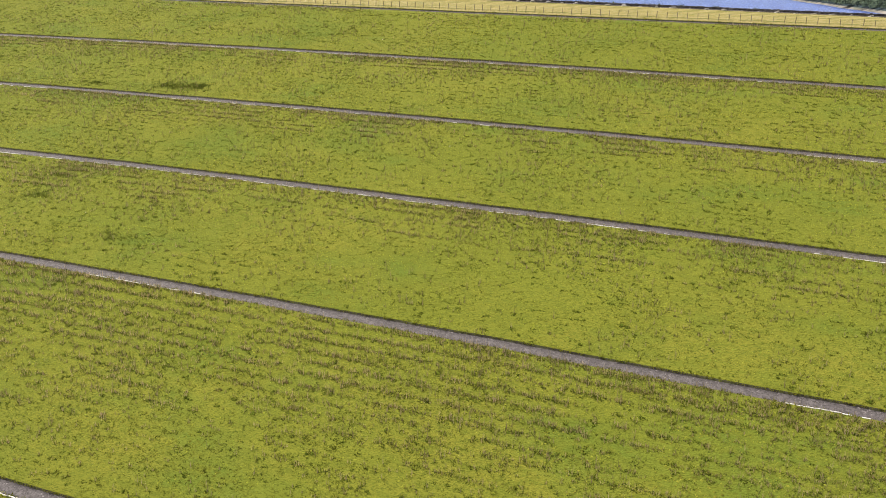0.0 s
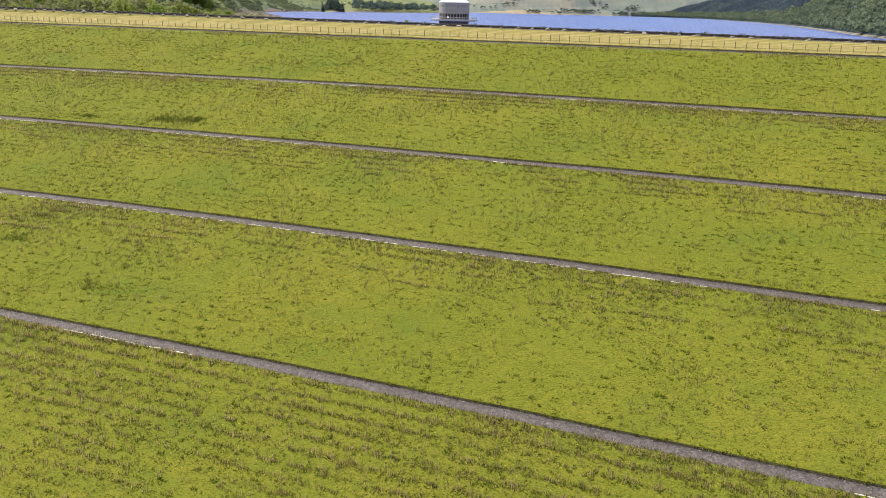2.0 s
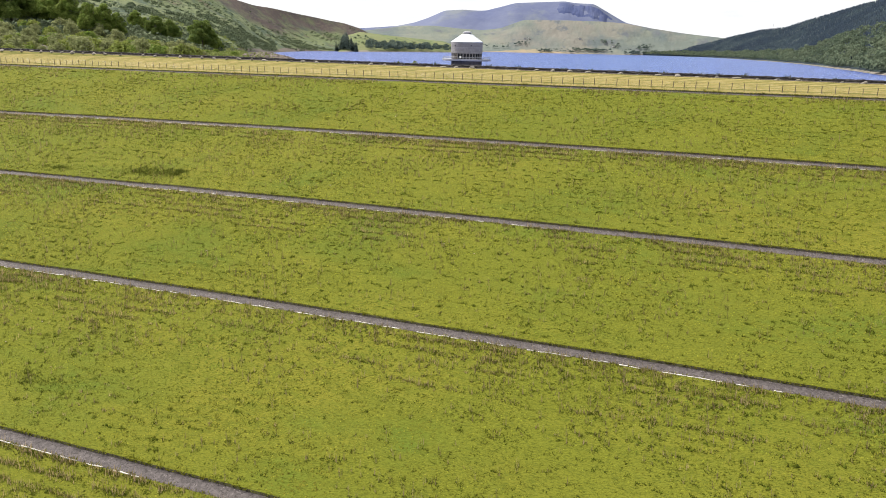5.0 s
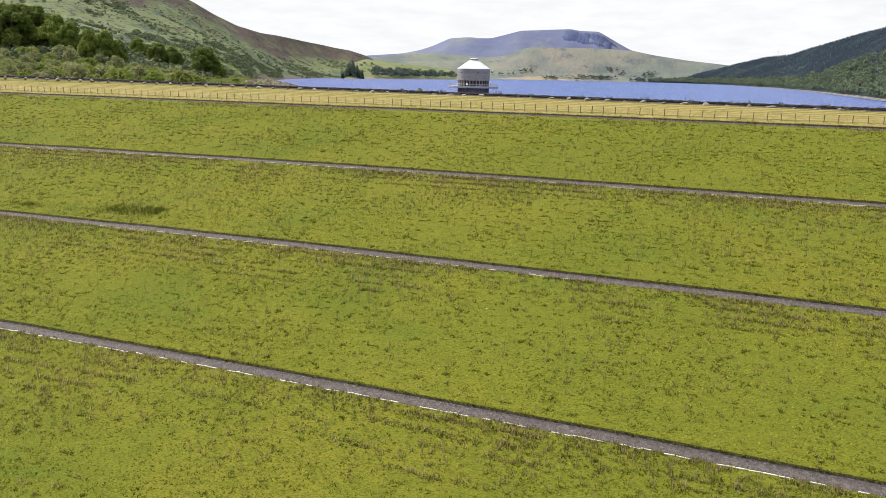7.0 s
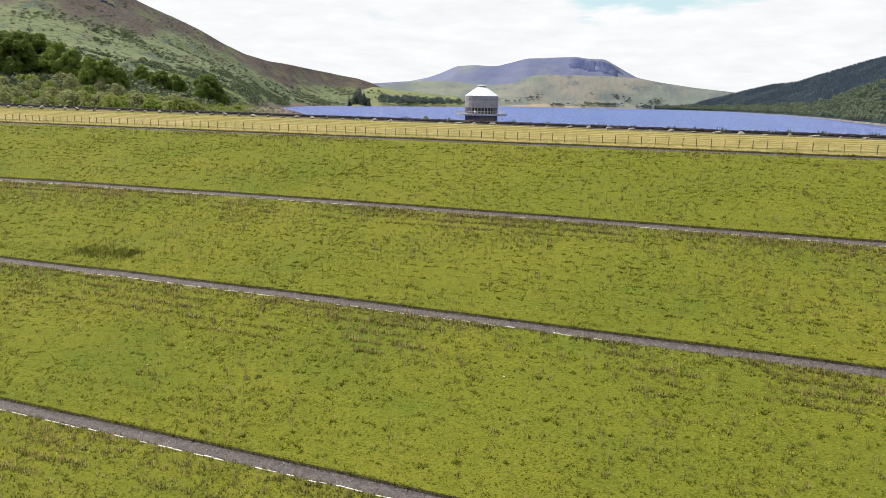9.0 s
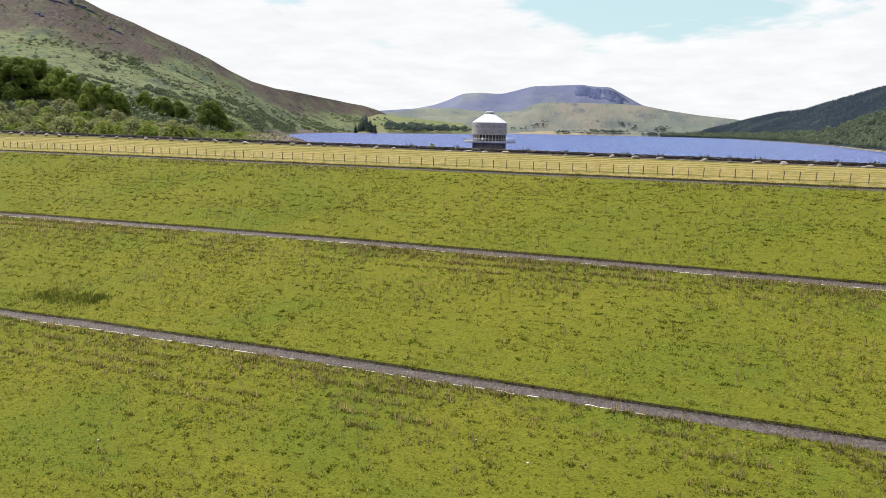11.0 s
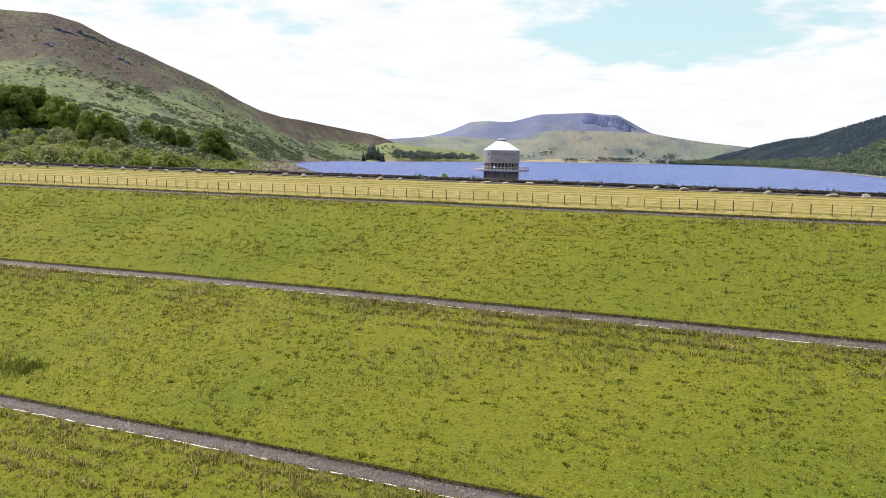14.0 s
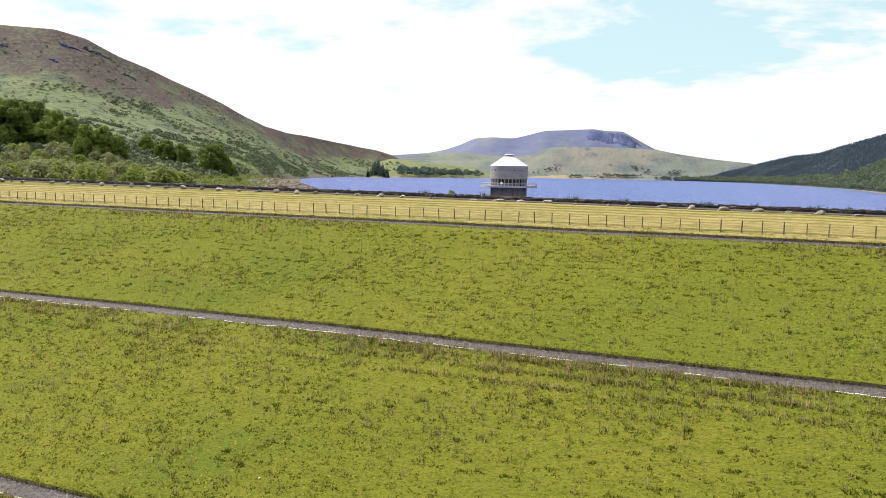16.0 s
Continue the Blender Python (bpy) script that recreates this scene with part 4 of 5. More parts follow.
    p = np.where(y > -38, p * 0.7, p) * (0.12 + 1.5 * terrace(x, y, 1.6, 63) ** 2.6)
    keep = off_channel(x, y, 0.95, 0.8) & plan_stretch(x, y) & (rs.uniform(0, 1, len(x)) < p)
    x, y, k = dashes(x[keep], y[keep], rs.uniform(0.45, 1.0, keep.sum()) * (0.75 + 0.25 * low[keep]), 2, 0.28, rs)
    # below the lower channels they stand in plain rows, broken here and there
    rows = []
    for c, count, thin in ((CHANNELS[4], 13, 0.31), (CHANNELS[3], 5, 0.43), (CHANNELS[2], 5, 0.43), (CHANNELS[1], 3, 0.47)):
        for j in range(count):
            rx = np.arange(-150, 85, 0.13 + 0.012 * j)
            rx = rx + rs.uniform(-0.1, 0.1, len(rx))
            ry = c - 1.5 - 1.55 * j + bow(rx, np.full_like(rx, c)) + 1.1 * (fbm(rx / 30, rx * 0 + j * 0.13 + c, 81, 2) - 0.5) + rs.normal(0, 0.13, len(rx))
            on = rs.uniform(0, 1, len(rx)) < np.clip(5.0 * (fbm(rx / 6, rx * 0 + j * 0.9 + c, 83, 3) - thin - 0.013 * j), 0.02, 0.85)
            rows.append((rx[on], ry[on]))
    rx, ry = np.concatenate([r[0] for r in rows]), np.concatenate([r[1] for r in rows])
    on = plan_stretch(rx, ry)
    x, y, k = np.concatenate([x, rx[on]]), np.concatenate([y, ry[on]]), np.concatenate([k, rs.uniform(0.4, 0.95, on.sum())])
    V, F = blades(x, y, surface(x, y), 0.32 * k, 9, 57, 0.75, 0.055, 1.1)
    thing("weed_leaves", fast_mesh("weed_leaves", V, F, M_WEED), "dark olive leaves of dock and thistle", "weeds", kind="stuff")
    tall = rs.uniform(0, 1, len(x)) < 0.75
    V, F = blades(x[tall], y[tall], surface(x[tall], y[tall]), 1.0 * k[tall], 4, 52, 0.35, 0.021, 0.20)
    thing("thistle_stalks", fast_mesh("thistle_stalks", V, F, M_STALK), "dry pale thistle and dock stalks", "weeds", kind="stuff")
    # tall stalks standing in the open in loose stands, most of them below the channels
    x, y, rs = even(-172, 90, -143, -14.6, 0.75, 0.6, 36)
    near = below_channels(x, y, 6.0, CHANNELS[1:])
    d = fbm(x / 8, y / 5, 65, 3)
    p = 0.03 + 0.85 * near * np.clip((d - 0.34) * 4, 0.04, 1) + np.clip((d - 0.50) * 1.4, 0, 0.25)
    keep = off_channel(x, y, 0.92, 0.8) & plan_stretch(x, y) & (rs.uniform(0, 1, len(x)) < p)
    x, y = x[keep], y[keep]
    s = rs.uniform(0.6, 1.35, len(x))
    V, F = blades(x, y, surface(x, y), s, 3, 59, 0.12, 0.022, 0.14)
    thing("bare_stalks", fast_mesh("bare_stalks", V, F, M_BARE), "tall bare grey thistle stalks in the turf", "weeds", kind="stuff")
    V, F = blades(x, y, surface(x, y), s * 0.25, 8, 62, 0.9, 0.05, 1.2)
    thing("stalk_rosettes", fast_mesh("stalk_rosettes", V, F, M_WEED), "dark leaf rosettes at the foot of the stalks", "weeds", kind="stuff")
    # weeds crowding the lower lip of the channels, in patches
    for c in CHANNELS:
        rs = np.random.RandomState(int(500 - c))
        x = rs.uniform(-172, 90, 5200)
        wob = bow(x, np.full_like(x, c)) + 0.22 * (fbm(x / 9, np.full_like(x, c / 60), 5) - 0.5)
        keep = rs.uniform(0, 1, len(x)) < np.clip((fbm(x / 10, x * 0 + c / 7, 66, 3) - 0.40) * 5, 0.05, 1) * 0.8
        x, wob = x[keep], wob[keep]
        y = c + wob - 0.90 * (0.15 + 0.85 * WIDTH[c]) - rs.uniform(0, 1, len(x)) ** 1.6 * 2.2
        z, s = face_z(x, y), rs.uniform(0.3, 1.0, len(x)) * (0.6 + 0.4 * WIDTH[c])
        V1, F1 = blades(x, y, z, s, 2, 71, 0.15, 0.024, 0.18)
        V2, F2 = blades(x, y, z, s * 0.36, 5, 72, 0.6, 0.045, 0.9)
        lip = thing("lip_weeds", fast_mesh("lip_weeds", np.concatenate([V1, V2]), np.concatenate([F1, F2 + len(V1)]), M_BARE), "thistle stalks and dock leaves along a channel lip", "weeds", "weeds along the channels", "stuff")
        lip.data.materials.append(M_WEED)
        lip.data.polygons.foreach_set("material_index", np.repeat([0, 1], [len(F1), len(F2)]).astype(np.int32))
    # turf hanging over both lips of every channel
    for c in CHANNELS:
        n = 7600
        rs = np.random.RandomState(int(200 - c))
        x = rs.uniform(-172, 88, n)
        up = rs.uniform(0, 1, n) < 0.6
        wob = bow(x, np.full_like(x, c)) + 0.22 * (fbm(x / 9, np.full_like(x, c / 60), 5) - 0.5)
        y = c + wob + np.where(up, 0.64 + rs.uniform(-0.10, 0.18, n), -0.90 * (0.1 + 0.9 * WIDTH[c]) + rs.uniform(-0.2, 0.22, n) * (vnoise(x / 3, x * 0 + c, 6) > 0.35))
        V, F = blades(x, y, face_z(x, y), rs.uniform(0.08, 0.26, n) * (0.5 + vnoise(x / 1.1, x * 0 + c, 9)) * np.where(up, 0.8, 1.0), 3, 58, 0.8, 0.045, 1.1)
        thing("channel_grass", fast_mesh("channel_grass", V, F, M_LIPGRASS), "ragged turf hanging over the channel edge", "grass", "turf lips of the channels", "stuff")
    # green fringe under the fence
    x, y, rs = scatter(12000, -178, 88, -13.1, -11.5, 33)
    V, F = blades(x, y, surface(x, y), rs.uniform(0.05, 0.13, len(x)), 4, 53, 0.7, 0.03, 0.9)
    thing("fence_grass", fast_mesh("fence_grass", V, F, M_FRINGE), "uncut green grass fringe along the fence", "grass", kind="stuff")
    # mown hay lying in rows on the bank below the road
    x, y, rs = scatter(120000, -178, 88, -11.6, -6.0, 34)
    row = np.sin((y + 13.05 + 0.25 * (fbm(x / 9, y * 0.3, 3, 3) - 0.5)) * 2 * np.pi / 0.794 - 2.1)
    keep = rs.uniform(0, 1, len(x)) < np.clip(0.15 + 0.9 * row, 0.05, 1) * np.clip(0.4 + 1.6 * (fbm(x / 5, y / 0.9, 12, 2) - 0.25), 0.2, 1)
    x, y = x[keep], y[keep]
    V, F = blades(x, y, surface(x, y), rs.uniform(0.05, 0.10, len(x)), 3, 54, 2.0, 0.05, 1.8)
    thing("hay_swath", fast_mesh("hay_swath", V, F, M_HAYLOOSE), "rows of pale cut hay on the bank", "grass", kind="stuff")


def plant_rushes():
    """Dark rush clumps in wet hollows: middle, spread and number of plants."""
    for k, (mx, my, sx, sy, n) in enumerate(RUSHES):
        rs = np.random.RandomState(300 + k)
        x, y = rs.normal(mx, sx, n), rs.normal(my, sy, n)
        V, F = blades(x, y, surface(x, y), rs.uniform(0.22, 0.6, n), 9, 310 + k, 0.7, 0.028, 0.6)
        thing("rush_clump", fast_mesh("rush_clump", V, F, M_RUSH), "dark green rush clump in a wet hollow", "rushes", "rush clumps on the face", "stuff")


M_BARE = layered("bare thistle stalk", [(0.330, 0.255, 0.155), (0.215, 0.165, 0.090)], [(0.5, 0.4, 0.6)], spec=0.04, rough=1.0, island=0.35, transmission=0.35)
M_MOUND = layered("mounded grass", [(0.060, 0.078, 0.008), (0.088, 0.096, 0.011), (0.044, 0.058, 0.007)], [(0.4, 0.42, 0.6), (5.0, 0.46, 0.60)], spec=0.04, rough=1.0, island=0.4, transmission=0.25)
M_WEED = layered("dock leaves", [(0.102, 0.108, 0.020), (0.145, 0.120, 0.038), (0.070, 0.090, 0.014)], [(0.6, 0.4, 0.6), (1.2, 0.42, 0.56)], spec=0.04, rough=1.0, island=0.45, transmission=0.35)
M_FRINGE = layered("fringe grass", [(0.110, 0.122, 0.012), (0.14, 0.135, 0.02)], [(0.4, 0.4, 0.6)], island=0.3, transmission=0.5)
M_RUSH = layered("rush blades", [(0.068, 0.088, 0.012), (0.090, 0.102, 0.018)], [(0.6, 0.4, 0.6)], island=0.35, transmission=0.4)
RUSHES = [(-62.0, -57.8, 3.0, 0.9, 260), (-57.0, -57.2, 1.0, 0.6, 110), (-79.5, -59.3, 1.6, 0.5, 60), (-59.5, -95.4, 1.3, 0.8, 60), (-60.0, -89.8, 1.6, 1.4, 60), (-40.5, -102.2, 2.4, 0.6, 60)]
plant_rushes()
plant_face()


def strew_stones():
    """A few pale stones lying in the turf."""
    rnd = random.Random(55)
    kinds = [rock_mesh("stone", M_KERB, 90 + k, 0.15 + 0.03 * k, 0.14, 0.12, 1) for k in range(3)]
    for k in range(20):
        x, y = rnd.uniform(-80, 25), rnd.uniform(-105, -17)
        if off_channel(np.array([x]), np.array([y]), 1.2, 1.0)[0]:
            o = thing("stone", rnd.choice(kinds), "small pale stone lying in the pasture", "stone", "stones in the pasture")
            o.location = (x, y, float(surface(x, y)) + 0.02)
            o.rotation_euler = (0, 0, rnd.uniform(0, 6.3))


strew_stones()


# ---------------------------------------------------------------- trees and scrub
def crown_mesh(name, mat, seed, lobes, leaf, count, flat=0.8):
    """Foliage: small leaf sprays over the shells of overlapping lobes (x, y, z, radius)."""
    rs = np.random.RandomState(seed)
    V = []
    weights = np.array([l[3] ** 2 for l in lobes])
    weights = weights / weights.sum()
    for (lx, ly, lz, lr), w in zip(lobes, weights):
        n = int(count * w)
        d = rs.normal(size=(n, 3))
        d /= np.linalg.norm(d, axis=1)[:, None]
        d[:, 2] = np.where(d[:, 2] < -0.55, -d[:, 2], d[:, 2])
        r = lr * rs.uniform(0.55, 1.08, n) ** 0.6
        bump_r = 1 + 0.30 * (fbm(d[:, 0] * 2.3 + 7 + lx, d[:, 1] * 2.3 + d[:, 2] * 1.7, seed, 3) - 0.5) * 2
        c = np.stack([lx + d[:, 0] * r * bump_r, ly + d[:, 1] * r * bump_r, lz + d[:, 2] * r * flat * bump_r], -1)
        out = d + 0.42 * rs.normal(size=(n, 3)) + np.array([0, 0, 0.25])
        t = np.cross(out, rs.normal(size=(n, 3)))
        t /= np.linalg.norm(t, axis=1)[:, None]
        b = np.cross(t, out)
        b /= np.linalg.norm(b, axis=1)[:, None] + 1e-9
        s = leaf * rs.uniform(0.5, 1.25, n)[:, None]
        q = np.stack([c - t * s, c + b * s * 0.75, c + t * s, c - b * s * 0.75], 1)
        V.append(q.reshape(-1, 3))
    V = np.concatenate(V)
    return fast_mesh(name, V, np.arange(len(V)).reshape(-1, 4), mat)


def trunk_mesh(name, height, r0, seed, limbs=5):
    rnd = random.Random(seed)
    bm = bmesh.new()

    def limb(a, b, ra, rb, bend):
        prev = None
        mid = (a + b) / 2 + Vector((rnd.uniform(-bend, bend), rnd.uniform(-bend, bend), 0))
        for k in range(5):
            t = k / 4
            p = a * (1 - t) ** 2 + mid * 2 * t * (1 - t) + b * t * t
            r = ra + (rb - ra) * t
            ring = [bm.verts.new(p + Vector((r * math.cos(q * math.pi / 3), r * math.sin(q * math.pi / 3), 0))) for q in range(6)]
            if prev:
                for q in range(6):
                    bm.faces.new((prev[q], prev[(q + 1) % 6], ring[(q + 1) % 6], ring[q]))
            prev = ring
    top = Vector((0, 0, height * 0.75))
    limb(Vector((0, 0, -0.8)), top, r0, r0 * 0.35, height * 0.05)
    for k in range(limbs):
        a = 2 * math.pi * k / limbs + rnd.uniform(-0.4, 0.4)
        h0 = height * rnd.uniform(0.28, 0.5)
        end = Vector((math.cos(a) * height * 0.36, math.sin(a) * height * 0.36, height * rnd.uniform(0.6, 0.85)))
        limb(Vector((0, 0, h0)), end, r0 * 0.5, r0 * 0.12, height * 0.06)
    me = bpy.data.meshes.new(name)
    bm.to_mesh(me)
    bm.free()
    me.materials.append(M_BARK)
    return me


def tree_kind(seed, height, spread, mat, leaf=0.55, count=2600):
    rnd = random.Random(seed)
    lobes = []
    # boughs: clumps of foliage over a dome, large below and small on top
    for k in range(26):
        a, up = 2.4 * k + rnd.uniform(-0.5, 0.5), (k + 0.5) / 26
        rr = spread * 0.5 * math.sqrt(1 - up * up) * rnd.uniform(0.55, 0.86)
        lobes.append((math.cos(a) * rr, math.sin(a) * rr, height * (0.17 + 0.67 * up + rnd.uniform(-0.07, 0.07)), spread * rnd.uniform(0.11, 0.20) * (1.15 - 0.35 * up)))
    lobes.append((0, 0, height * 0.62, spread * 0.26))
    return trunk_mesh("trunk", height, height * 0.028, seed), crown_mesh("crown", mat, seed, lobes, leaf, count, 0.85)


def plant_tree(kind, az, d, scale, label, height_of, category="tree", group="", name="tree", turn=0.0, sink=0.3):
    x, y = bearing(az, d)
    t = thing(name, None, label, category, group)
    t.location = (float(x), float(y), float(height_of(np.array(az), np.array(d))) - sink)
    t.rotation_euler = (0, 0, turn)
    t.scale = (scale, scale, scale)
    part("trunk", kind[0], t)
    part("crown", kind[1], t)
    return t


OAKS = [tree_kind(100 + k, 16, 15, M_LEAF_DARK, 0.34, 15000) for k in range(3)]
ASHES = [tree_kind(110 + k, 15, 13, M_LEAF_MID, 0.32, 14000) for k in range(3)]
BUSHES_GREY = [tree_kind(120 + k, 6.5, 8.0, M_LEAF_GREY, 0.36, 950) for k in range(3)]
BUSHES_LIGHT = [tree_kind(130 + k, 6.0, 7.5, M_LEAF_LIGHT, 0.36, 950) for k in range(3)]
BUSHES_DARK = [tree_kind(140 + k, 5.5, 7.0, M_LEAF_MID, 0.36, 950) for k in range(3)]


def plant_left_bank():
    rnd = random.Random(77)
    # broad dark trees standing above the scrub: bearing, distance, scale
    for az, d, s in ((-53.8, 505, 1.7), (-52.6, 500, 1.85), (-51.3, 510, 1.8), (-56.5, 500, 1.6), (-43.1, 525, 1.0), (-42.1, 520, 0.95), (-39.9, 490, 1.25)):
        plant_tree(rnd.choice(OAKS), az, d, s, "tall dark oak with a dense rounded crown", left_height, group="oaks on the hillside", turn=rnd.uniform(0, 6))
    for az, d, s in ((-50.0, 494, 1.5), (-49.1, 480, 1.35), (-48.0, 445, 1.2), (-47.1, 450, 1.3), (-46.2, 455, 1.0), (-44.3, 560, 0.95), (-43.7, 570, 0.7), (-39.3, 495, 0.95), (-38.6, 500, 0.5)):
        plant_tree(rnd.choice(ASHES), az, d, s, "full leafed green tree among hillside scrub", left_height, group="trees above the scrub", turn=rnd.uniform(0, 6))
    for i in range(14):
        az, d = rnd.uniform(-41.5, -38.2), rnd.uniform(300, 430)
        plant_tree(rnd.choice(BUSHES_LIGHT + BUSHES_DARK), az, d, rnd.uniform(0.35, 0.75), "low bush standing in bright green bracken", left_height, "bush", "scrub behind the wall", "bush", rnd.uniform(0, 6), 0.5)
    # willow and birch scrub behind the wall
    for i in range(165):
        az = rnd.uniform(-58, -41.3)
        far = np.interp(az, [-58, -47, -45, -41.3], [480, 450, 400, 330])
        d = rnd.uniform(250, far)
        pick = rnd.random()
        kinds = BUSHES_GREY if pick < 0.45 else BUSHES_LIGHT if pick < 0.78 else BUSHES_DARK
        s = rnd.uniform(0.7, 1.35) * (0.8 if az > -43 else 1.0)
        text = {0: "grey green willow bush behind the crest wall", 1: "light green willow bush behind the crest wall", 2: "dark green bush in lakeside scrub"}
        plant_tree(rnd.choice(kinds), az, d, s, text[0 if kinds is BUSHES_GREY else 1 if kinds is BUSHES_LIGHT else 2], left_height, "bush", "scrub behind the wall", "bush",
                   rnd.uniform(0, 6), 0.8)


plant_left_bank()


def clumps(name, az, d, height_of, radius, mat, label, seed, leaves=26, leaf=0.42, squash=0.8):
    """Many far bushes as one object of leaf sprays."""
    rs = np.random.RandomState(seed)
    x, y = bearing(az, d)
    z = height_of(az, d)
    N = len(az)
    dirs = rs.normal(size=(N, leaves, 3))
    dirs /= np.linalg.norm(dirs, axis=2)[:, :, None]
    dirs[:, :, 2] = np.abs(dirs[:, :, 2]) - 0.1
    r = radius[:, None] * rs.uniform(0.6, 1.05, (N, leaves))
    c = np.stack([x[:, None] + dirs[..., 0] * r, y[:, None] + dirs[..., 1] * r, z[:, None] + radius[:, None] * 0.35 + dirs[..., 2] * r * squash], -1)
    out = dirs + 0.4 * rs.normal(size=c.shape)
    t = np.cross(out, rs.normal(size=c.shape))
    t /= np.linalg.norm(t, axis=2)[:, :, None]
    b = np.cross(t, out)
    b /= np.linalg.norm(b, axis=2)[:, :, None]
    s = (leaf * radius)[:, None, None] * rs.uniform(0.6, 1.2, (N, leaves, 1))
    q = np.stack([c - t * s, c + b * s * 0.8, c + t * s, c - b * s * 0.8], 2)
    V = q.reshape(-1, 3)
    thing(name, fast_mesh(name, V, np.arange(len(V)).reshape(-1, 4), mat), label, "bushes", kind="stuff")


def spread_scrub():
    rs = np.random.RandomState(5)
    # dotted thorn and gorse over the hillside, in drifts that thin upwards
    n = 46000
    az = rs.uniform(-60, -27.5, n)
    sh, ri = np.interp(az, left_az, left_shore), np.interp(az, left_az, left_ridge)
    u = rs.uniform(0, 1, n) ** 1.3
    d = sh + (ri - sh) * u * 0.97
    x, y = bearing(az, d)
    dens = fbm(x / 170, y / 170, 19, 3) * 0.65 + fbm(x / 45, y / 45, 23, 2) * 0.35
    keep = (rs.uniform(0, 1, n) < np.clip((dens - 0.455) * 6, 0.03, 0.9) * np.clip(1.15 - u, 0.12, 1) * np.where(az > -42, np.clip(u * 7, 0.12, 1), 1)) & (d > 430)
    az, d = az[keep], d[keep]
    clumps("hillside_scrub", az, d, left_height, 0.8 + 3.6 * rs.uniform(0, 1, len(az)) ** 2, M_THORN, "scattered thorn scrub and gorse on the hillside", 6, 26, 0.27)
    # larger thorn and willow bushes in belts across the middle of the slope
    n = 2400
    az = rs.uniform(-46.5, -33.5, n)
    sh, ri = np.interp(az, left_az, left_shore), np.interp(az, left_az, left_ridge)
    mid = np.interp(az, [-52, -46, -40, -36, -33.5], [0.52, 0.50, 0.42, 0.34, 0.30])
    u = mid + rs.normal(0, 0.09, n) + 0.10 * np.sin(az * 2.1)
    d = sh + (ri - sh) * np.clip(u, 0.05, 0.85)
    x, y = bearing(az, d)
    keep = fbm(x / 110, y / 110, 27, 3) > 0.53
    az, d = az[keep], d[keep]
    clumps("slope_bushes", az, d, left_height, rs.uniform(2.2, 5.2, len(az)), M_THORN, "rounded thorn bushes in belts across the hillside", 16, 46, 0.24, 0.85)
    # bracken on the near bank
    az = np.concatenate([rs.uniform(-58, -36.2, 5200), rs.uniform(-42.5, -35.8, 2600)])
    d = np.concatenate([rs.uniform(260, 640, 5200), rs.uniform(300, 1000, 2600)])
    clumps("bracken", az, d, left_height, rs.uniform(0.6, 1.5, len(az)), M_BRACKEN, "bracken on the lower bank", 7, 9, 0.34)
    az = -39.0 + 4.0 * rs.uniform(0, 1, 900) ** 1.4
    d = rs.uniform(262, 350, 900)
    clumps("bank_bracken", az, d, bank_height, rs.uniform(0.5, 1.2, 900), M_BRACKEN, "bracken growing over the stony bank", 15, 9, 0.34)
    # trees at the far lakeside
    az = np.concatenate([rs.uniform(-26.8, -20.6, 70), rs.normal(-25.0, 0.8, 60), rs.normal(-22.5, 0.5, 30)])
    d = np.interp(az, spur_az, spur_shore) + 15 + rs.uniform(0, 170, len(az))
    clumps("lakeside_trees", az, d, lambda a, q: np.maximum(spur_height(a, q), WATER_Z) + 5, rs.uniform(6, 13, len(az)), M_FARTREE, "dark trees along the far lake shore", 8, 110, 0.17, 1.1)
    stands = ((-13.9, 0.30, 26, 25), (-15.4, 0.28, 12, 120), (-10.6, 0.65, 60, 45), (-8.9, 0.10, 6, 110), (-7.8, 0.30, 30, 25), (-7.0, 0.22, 14, 80),
              (-5.4, 0.9, 70, 20), (-12.2, 0.5, 8, 15), (-17.3, 0.5, 8, 90), (-9.6, 0.5, 10, 150))
    az = np.concatenate([rs.normal(m, w, n) for m, w, n, _ in stands])
    back = np.concatenate([rs.normal(q, 9, n) for _, _, n, q in stands])
    d = np.interp(az, foot_az, foot_shore) + np.maximum(back, 6)
    clumps("valley_trees", az, d, lambda a, q: foot_height(a, q) + 5, rs.uniform(4, 9, len(az)), M_FARTREE, "haze blue far trees and hedges on the lake shore", 9, 120, 0.15, 0.9)
    # mixed wood by the forest shore
    n = 1900
    az = rs.uniform(-7, 12, n)
    sh = np.interp(az, right_az, right_shore)
    d = sh * 1.006 + 4 + rs.uniform(0, 1, n) ** 1.3 * np.interp(az, [-7, 3, 6, 12], [120, 260, 520, 700])
    clumps("shore_wood", az, d, lambda a, q: right_height(a, q) + 3, rs.uniform(4, 10, len(az)), M_BROAD, "light green broadleaved wood above the shore", 10, 44, 0.22, 1.05)


